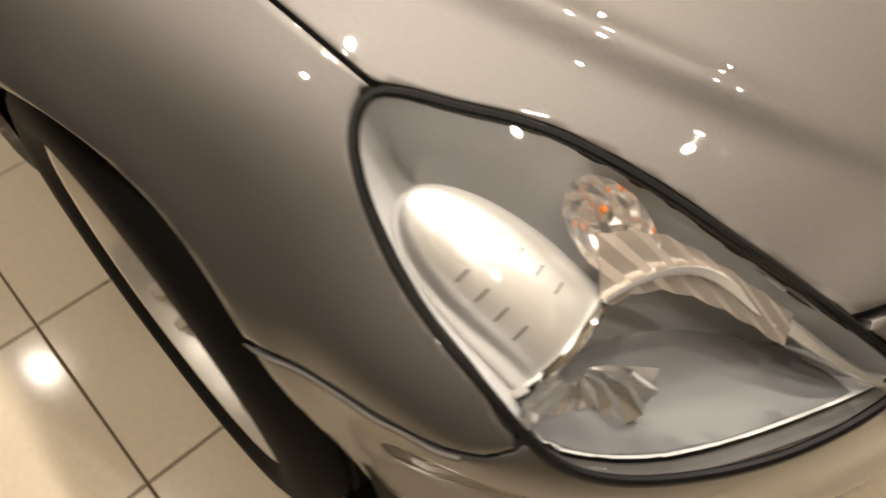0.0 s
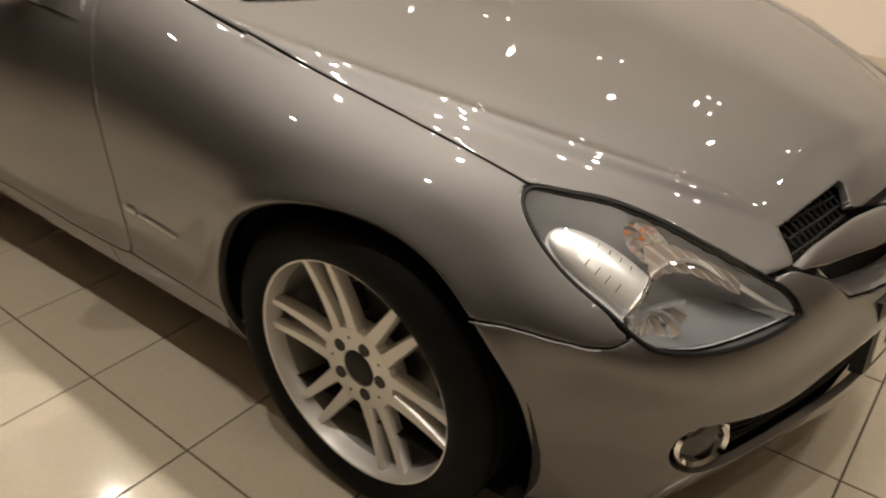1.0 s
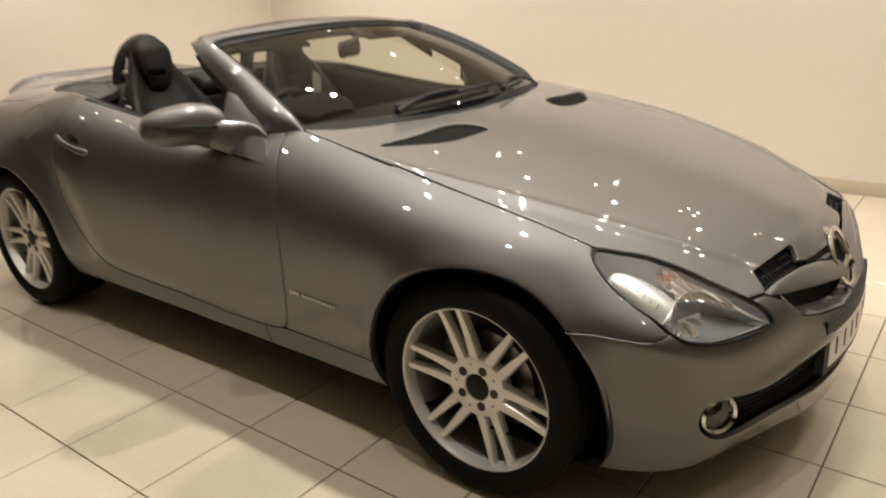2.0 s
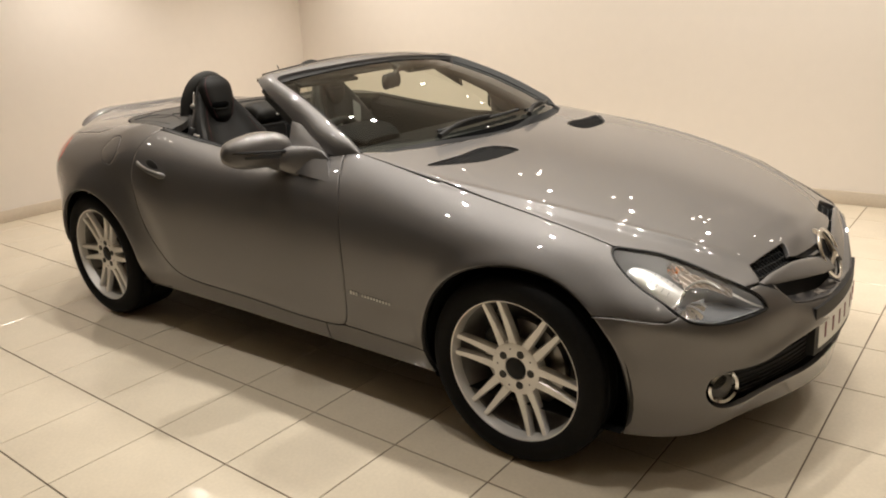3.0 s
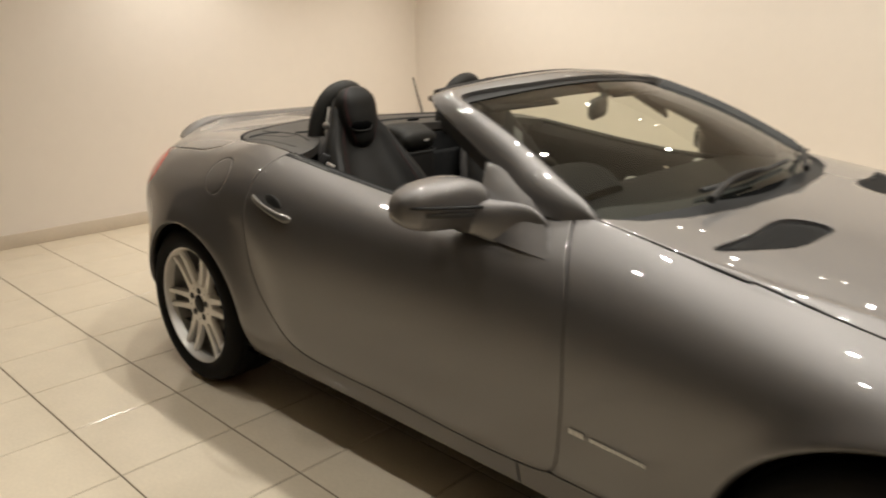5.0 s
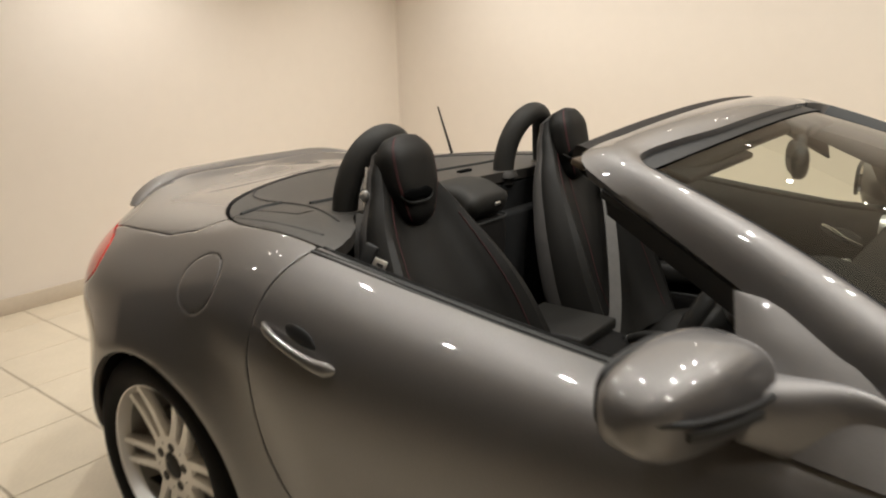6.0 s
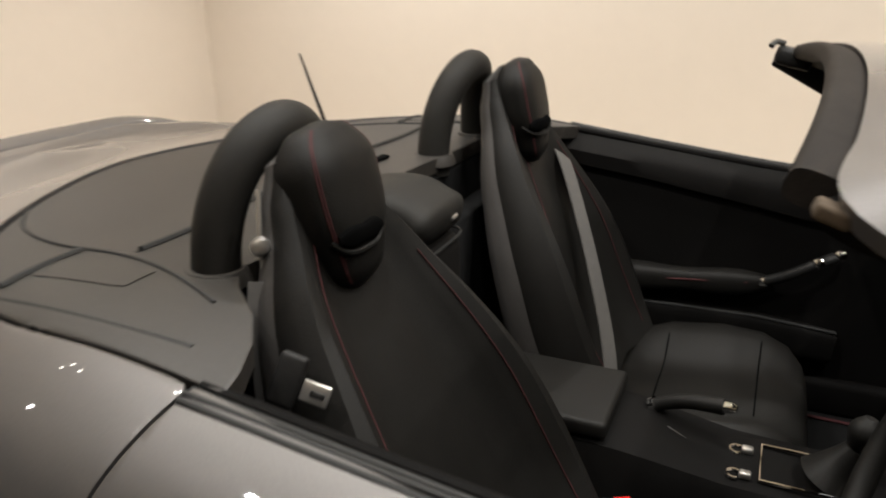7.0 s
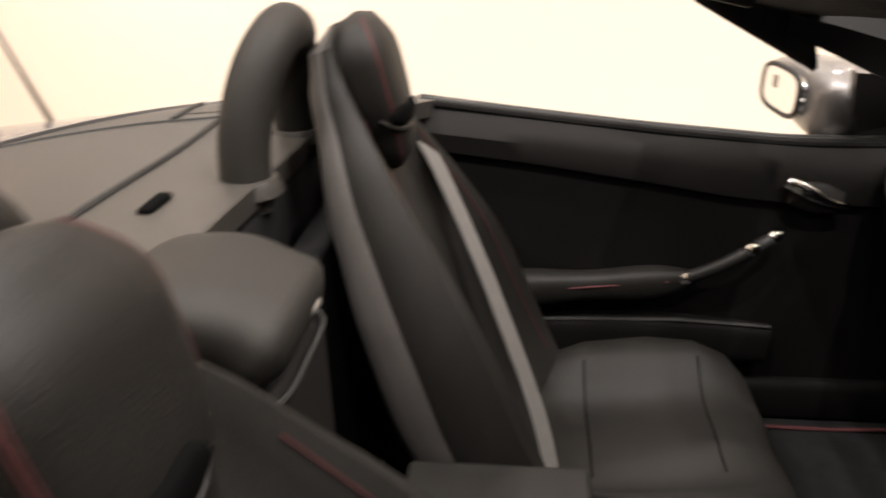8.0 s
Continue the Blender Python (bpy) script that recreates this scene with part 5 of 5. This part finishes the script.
# dark block put in for the hole's shade
part("tongue_slot", block((.017, .007, .007), (-1.873, -.6085, .8993), .001, 1, turn=(-24, 18, 13)), BLACK, belt)
part("tongue_cover", block((.034, .016, .062), (-1.909, -.612, .913), .006, turn=(-24, 18, 13)), BLACK, belt)
part("cover_groove", block((.006, .002, .046), (-1.912, -.6205, .9145), .0008, 1, turn=(-24, 18, 13)), HOLE, belt)
part("guide_pin", pod([(-2.012, -.512, 1.012, .004, .004), (-2.008, -.514, 1.020, .011, .011), (-2.003, -.516, 1.030, .011, .011), (-1.999, -.517, 1.037, .004, .004)], (0, 1, 0), 2, 14, 10), SATIN, belt, "silver guide pin")
part("guide_rod", tube([(-2.022, -.487, 1.088), (-2.008, -.512, 1.028), (-2.000, -.520, .975)], .003, 8), SATIN, belt, "thin silver guide rod")
red = part("belt_release", block((.030, .016, .012), (-1.60, -.155, .50), .003, turn=(0, -20, 0)), RED, car, "red belt release button")
part("belt_socket", block((.045, .028, .08), (-1.612, -.155, .455), .006, turn=(0, -20, 0)), BLACK, car)

# ---- centre console ----
console = group("centre_console", label="black centre console with silver gear surround")
rings = []
for x, w, top in ((-1.93, .103, .574), (-1.80, .105, .576), (-1.66, .105, .574), (-1.62, .105, .570), (-1.60, .105, .566), (-1.45, .102, .538), (-1.30, .105, .530), (-1.18, .115, .545), (-1.10, .13, .60), (-1.04, .14, .68)):
    rings.append([(x, u, z) for u, z in curve_points([(-w, .30), (-w, top - .03), (-w * .92, top - .008), (-w * .6, top), (w * .6, top), (w * .92, top - .008), (w, top - .03), (w, .30), (0, .28)], 36, True)])
part("body", loft(rings), SOFT, console)
part("armrest_lid", block((.245, .205, .034), (-1.768, 0, .588), .010, 4), LEATHER, console, "black leather armrest lid")
lever = group("handbrake", label="black handbrake lever with chrome button")
part("grip", tube(curve_points([(-1.585, .055, .570), (-1.54, .048, .592), (-1.48, .035, .606), (-1.465, .032, .608)], 12), np.linspace(.013, .015, 12), 12), LEATHER, lever)
part("button", tube([(-1.466, .032, .608), (-1.452, .029, .611), (-1.444, .027, .612)], [.011, .010, .006], 12), CHROME, lever, "chrome button")
part("root", tube([(-1.592, .056, .565), (-1.583, .055, .572)], [.016, .016], 12), CHROME, lever)
part("bracket", tube([(-1.555, .010, .555), (-1.52, -.005, .548)], .004, 8), DARK, lever)
gear = group("gear_lever", label="gear lever in a silver edged surround")
gx0, gx1, gy0, gy1, gz = -1.395, -1.255, -.062, .045, .538
part("surround", tube([(gx0, gy0, gz), (gx1, gy0, gz), (gx1, gy1, gz), (gx0, gy1, gz)], .004, 6, True), CHROME, gear, "chrome surround")
part("gaiter", pod([(-1.300, -.008, .535, .050, .040), (-1.285, -.004, .56, .032, .028), (-1.262, 0, .60, .014, .014)], (0, 1, 0), 2.6, 18, 10), LEATHER, gear)
part("knob", pod([(-1.262, 0, .600, .010, .010), (-1.256, .003, .615, .020, .020), (-1.248, .006, .640, .022, .022), (-1.244, .008, .655, .010, .010)], (0, 1, 0), 2.2, 16, 12), LEATHER, gear, "black leather knob")
for y in (.014, -.060):
    knob = group("console_switch", label="small silver rocker switch")
    part("rocker", block((.020, .016, .012), (-1.418, y, .543), .004), SATIN, knob)
    part("bezel", tube([(-1.435 + .012 * math.cos(a), y + .012 * math.sin(a), .540) for a in np.linspace(0, 5.2, 16)], .003, 6), CHROME, knob)

# ---- door linings ----
def door_lining(side):
    d = group("door_lining", label="black door lining with padded roll and silver pull handle")
    S = (lambda q: q) if side < 0 else flip_y
    top = lambda x: np.interp(x, [-1.97, -1.72, -1.485, -1.19, -.95, -.84], [.938, .912, .883, .858, .858, .87])
    low = lambda x: np.interp(x, [-1.96, -1.72, -1.48, -1.36, -1.25, -1.0, -.84], [.868, .836, .796, .774, .762, .752, .752])
    xs = np.linspace(-1.965, -.84, 26)
    part("roll", S(loft([[(x, .712, top(x)), (x, .700, top(x) + .003), (x, .676, top(x) - .018), (x, .664, (top(x) + low(x)) / 2), (x, .668, low(x)), (x, .715, low(x))] for x in xs])), ROLL, d, "dark grey padded door top roll")
    part("panel", S(loft([[(x, .690, low(x) + .004), (x, .680, low(x) - .004), (x, .678, .62), (x, .672, .52), (x, .676, .30), (x, .720, .30)] for x in xs])), SOFT, d)
    part("armrest", S(pod([(-1.85, .66, .562, .012, .012), (-1.82, .652, .570, .026, .024), (-1.62, .645, .592, .028, .026), (-1.45, .648, .606, .026, .024), (-1.405, .655, .610, .012, .012)], (0, 0, 1), 2.8, 18, 18)), LEATHER, d, "black leather armrest")
    part("stitching", S(tube(curve_points([(-1.82, .628, .575), (-1.62, .618, .600), (-1.46, .622, .614)], 16), .002, 6)), STITCH, d, "red stitching")
    part("pull_handle", S(tube(curve_points([(-1.425, .640, .615), (-1.37, .630, .645), (-1.315, .632, .680), (-1.27, .650, .700)], 14), .013, 10)), BLACK, d)
    for c in ((-1.425, .640, .615), (-1.315, .632, .682), (-1.272, .648, .702)):
        part("pull_end", S(pod([(c[0] - .014, c[1], c[2] - .008, .008, .008), (c[0], c[1], c[2], .015, .015), (c[0] + .014, c[1], c[2] + .008, .008, .008)], (0, 0, 1), 2.2, 12, 8)), CHROME, d, "chrome handle end")
    part("pocket", S(pod([(-1.80, .655, .46, .045, .020), (-1.65, .650, .47, .050, .026), (-1.45, .650, .475, .050, .026), (-1.25, .66, .46, .04, .02)], (0, 0, 1), 4, 18, 14)), SOFT, d)
    part("pocket_edge", S(tube([(-1.79, .640, .512), (-1.62, .632, .522), (-1.43, .632, .525), (-1.25, .648, .505)], .004, 6)), SEAL, d)
    part("opener", S(pod([(-1.262, .655, .808, .010, .006), (-1.235, .648, .797, .014, .008), (-1.19, .648, .775, .010, .007), (-1.15, .655, .762, .007, .006)], (0, 0, 1), 2.4, 14, 14)), CHROME, d, "chrome door opener")
    part("opener_cup", S(pod([(-1.25, .664, .785, .02, .01), (-1.20, .662, .775, .030, .012), (-1.16, .666, .765, .02, .01)], (0, 0, 1), 2.4, 14, 10)), BLACK, d)
    part("lock_pin", block((.010, .010, .025), (-1.93, -.70 * side, top(-1.93) + .004), .003), BLACK, d)


door_lining(1)
door_lining(-1)

# ---- dashboard and steering wheel ----
rings = []
for y in np.linspace(-.69, .69, 25):
    e = (abs(y) / .69) ** 3
    rings.append([(x, y, z - .012 * e) for x, z in curve_points([(-.70 - .06 * e, .895), (-.85, .905), (-1.00, .895), (-1.075, .868), (-1.095, .82), (-1.07, .74), (-1.03, .64), (-.95, .50), (-.80, .46), (-.72, .70)], 30, True)])
part("dashboard", loft(rings), SOFT, car, "black soft dashboard")
part("cluster_hood", pod([(-.92, -.37, .905, .10, .02), (-1.0, -.37, .925, .16, .035), (-1.08, -.37, .925, .165, .045), (-1.11, -.37, .915, .155, .038)], (0, 1, 0), 2.6, 24, 12), SOFT, car)
for y in (-.60, -.08, .08, .60):
    v, f = lathe([(.030, .0), (.034, -.012), (.042, -.012), (.044, .01), (.0, .01)], 24)
    M = pose(-1.088, y, .83, 0, 0, -90)
    part("air_vent", ([tuple(M @ Vector(p)) for p in v], f), SATIN, car, "round silver edged air vent")
wheel = group("steering_wheel", label="black leather steering wheel with silver spokes")
C = np.array((-1.235, -.37, .805))
ax = np.array((-.93, 0, .37))
ax = ax / np.linalg.norm(ax)
e1, e2 = np.array((0, 1.0, 0)), np.cross(ax, (0, 1.0, 0))
ring = [C + (e1 * math.cos(a) + e2 * math.sin(a)) * .183 for a in np.linspace(0, 2 * math.pi, 48, endpoint=False)]
part("rim", tube(ring, .0165, 12, True), LEATHER, wheel)
for a in (0, math.pi, -math.pi / 2):
    tip = (e1 * math.cos(a) + e2 * math.sin(a))
    part("spoke", tube([C - ax * .03 + tip * .04, C - ax * .012 + tip * .11, C + tip * .178], [.026, .020, .014], 10), SATIN, wheel, "silver spoke")
part("hub", pod([(*(C - ax * .05), .05, .05), (*(C - ax * .02), .085, .075), (*(C + ax * .008), .080, .070), (*(C + ax * .018), .05, .04)], (0, 1, 0), 2.6, 24, 12), LEATHER, wheel)
part("column", tube([C - ax * .05, C - ax * .22], [.045, .05], 14), SOFT, wheel)
for sy in (-1, 1):
    part("stalk", tube([C - ax * .06 + e1 * .04 * sy, C - ax * .055 + e1 * .15 * sy], [.009, .007], 8), BLACK, wheel)


# ---- the room ----
def box(name, x0, x1, y0, y1, z0, z1, mat, parent=None):
    bm = bmesh.new()
    bmesh.ops.create_cube(bm, size=1, matrix=Matrix.LocRotScale(((x0 + x1) / 2, (y0 + y1) / 2, (z0 + z1) / 2), None, (x1 - x0, y1 - y0, z1 - z0)))
    return part(name, bm, mat, parent, smooth=False)


T = 0.15
# for walls out of view, darkened to dim reflections on the car's flank
DIM = material("unseen_dim_wall", (0.07, 0.065, 0.06), 0.6, vary=0.05)
Y_TURN = -1.9
tagged(box("wall_west", X_WALL - T, X_WALL, Y_TURN, Y_WALL + T, -.02, CEILING, WALL), "plain cream painted wall", kind="structure")
tagged(box("wall_west_2", X_WALL - T, X_WALL, Y_BACK - T, Y_TURN, -.02, CEILING, DIM), "unseen wall, made dark to dim what the car reflects", kind="structure")
tagged(box("wall_north", X_WALL, X_BACK, Y_WALL, Y_WALL + T, -.02, CEILING, WALL), "plain cream painted wall", kind="structure")
tagged(box("wall_east", X_BACK, X_BACK + T, Y_BACK - T, Y_WALL + T, -.02, CEILING, WALL), "plain cream painted wall", kind="structure")
tagged(box("wall_south", X_WALL, X_BACK, Y_BACK - T, Y_BACK, -.02, CEILING, DIM), "unseen wall, made dark to dim what the car reflects", kind="structure")
tagged(box("ceiling", X_WALL, X_BACK, Y_BACK, Y_WALL, CEILING, CEILING + .1, CEIL), "plain pale ceiling with recessed spotlights", kind="structure")
floor = tagged(box("floor", X_WALL, X_BACK, Y_BACK, Y_WALL, -.06, -.003, GROUT), "polished cream floor tiles with dark joints", kind="structure")

SKIRT = material("cream_skirting_tile", (0.60, 0.52, 0.42), 0.3, vary=0.05, scale=5)
tagged(part("baseboard", block((.014, Y_WALL - Y_BACK, .092), (X_WALL + .007, (Y_WALL + Y_BACK) / 2, .046), .003, 2), SKIRT, None), "cream tile skirting along the wall", kind="structure")
tagged(part("baseboard", block((X_BACK - X_WALL - .014, .014, .092), ((X_WALL + X_BACK) / 2 + .007, Y_WALL - .007, .046), .003, 2), SKIRT, None), "cream tile skirting along the wall", kind="structure")

# ---- spotlights ----
def downlight(x, y, watts):
    thing = tagged(new("ceiling_spotlight"), "small round recessed ceiling spotlight with warm light", "spotlight", "ceiling spotlights")
    ring, f = lathe([(.017, .0), (.019, -.006), (.040, -.006), (.042, 0)], 24)
    ring = np.array(ring)[:, [0, 2, 1]]
    part("trim_ring", (ring, f), ALLOY, thing)
    disc, f = lathe([(0, -.002), (.017, -.003)], 20)
    disc = np.array(disc)[:, [0, 2, 1]]
    part("lamp_face", (disc, f), LAMP, thing)
    thing.location = (x, y, CEILING)
    if not watts:
        return
    light = bpy.data.lights.new("spot_glow", "SPOT")
    light.energy, light.color, light.spot_size, light.spot_blend, light.shadow_soft_size = watts, (1.0, 0.925, 0.82), radians(125), 0.9, 0.021
    ob = new("spot_glow", light)
    ob.location = (x, y, CEILING - .03)


# single lamps over the wall side, near the north wall in small groups, over the car's far side in pairs, over its near side
SPOTS = [(x, 2.15, w) for x, w in ((-4.0, 72), (-3.08, 62), (-2.15, 52), (-1.2, 48), (-.3, 52), (.6, 54), (1.52, 50), (2.6, 36))]
SPOTS += [(x + dx, 2.70 + dy, 0) for x in (-1.75, -.68, .22, 1.15) for dx, dy in ((-.06, -.07), (.06, .07))] + [(.17, 2.79, 0), (.30, 2.63, 0)]
SPOTS += [(x + dx, .45 + dx, w) for x, w in ((-1.42, 26), (-.45, 30), (.45, 30), (1.38, 16)) for dx in (-.07, .07)]
SPOTS += [(x, -.32, w) for x, w in ((-2.9, 50), (-1.95, 60), (-1.0, 64), (-.06, 70), (.9, 34))]
SPOTS += [(x, -1.25, w) for x, w in ((-2.5, 30), (-1.25, 28), (0.06, 42), (1.3, 12))]
SPOTS += [(-3.9, -.42, 0), (-4.02, -.52, 0), (-3.78, -.50, 0), (-4.3, .5, 96), (-2.6, .45, 34), (-4.3, -1.3, 18)]
for x, y, watts in SPOTS:
    downlight(x, y, watts)

# ---- floor tiles, last ----
SIZE, X0, Y0 = 0.4, -.785, -1.008


def tile_sheet(wide):
    """One floor tile with eased edges."""
    bm = bmesh.new()
    bmesh.ops.create_cube(bm, size=1, matrix=Matrix.LocRotScale((0, 0, -.005), None, (wide - .0044, SIZE - .0044, .01)))
    bmesh.ops.bevel(bm, geom=[e for e in bm.edges if all(v.co.z > -.001 for v in e.verts)], offset=.0015, segments=1, affect="EDGES")
    me = bpy.data.meshes.new("tile")
    bm.to_mesh(me)
    bm.free()
    me.materials.append(TILE)
    return me


# full tiles towards the tail, slightly narrower courses towards the nose
SHEETS = {w: tile_sheet(w) for w in (.4, .382)}
courses = [(X0 + (i + .5) * .4, .4) for i in range(-13, 1)] + [(X0 + .4 + (i + .5) * .382, .382) for i in range(0, 19)]
rest_v, rest_f = [], []
for x, w in courses:
    for j in range(-30, 12):
        y = Y0 + (j + .5) * SIZE
        if not (X_WALL < x + .18 and x - .18 < X_BACK and Y_BACK < y + .18 and y - .18 < Y_WALL):
            continue
        if -3.6 < x < 2.4 and -3.2 < y < 1.6 and (abs(y) > .45 or x > .6 or x < -3.0):
            ob = new("tile", SHEETS[w])
            ob.parent = floor
            ob.location = (x, y, 0)
        else:
            base = len(rest_v)
            rest_v += [(min(max(v.co.x + x, X_WALL), X_BACK), min(max(v.co.y + y, Y_BACK), Y_WALL), v.co.z) for v in SHEETS[w].vertices]
            rest_f += [tuple(k + base for k in q.vertices) for q in SHEETS[w].polygons]
tagged(part("far_tiles", (rest_v, rest_f), TILE, floor, smooth=False), kind="stuff")
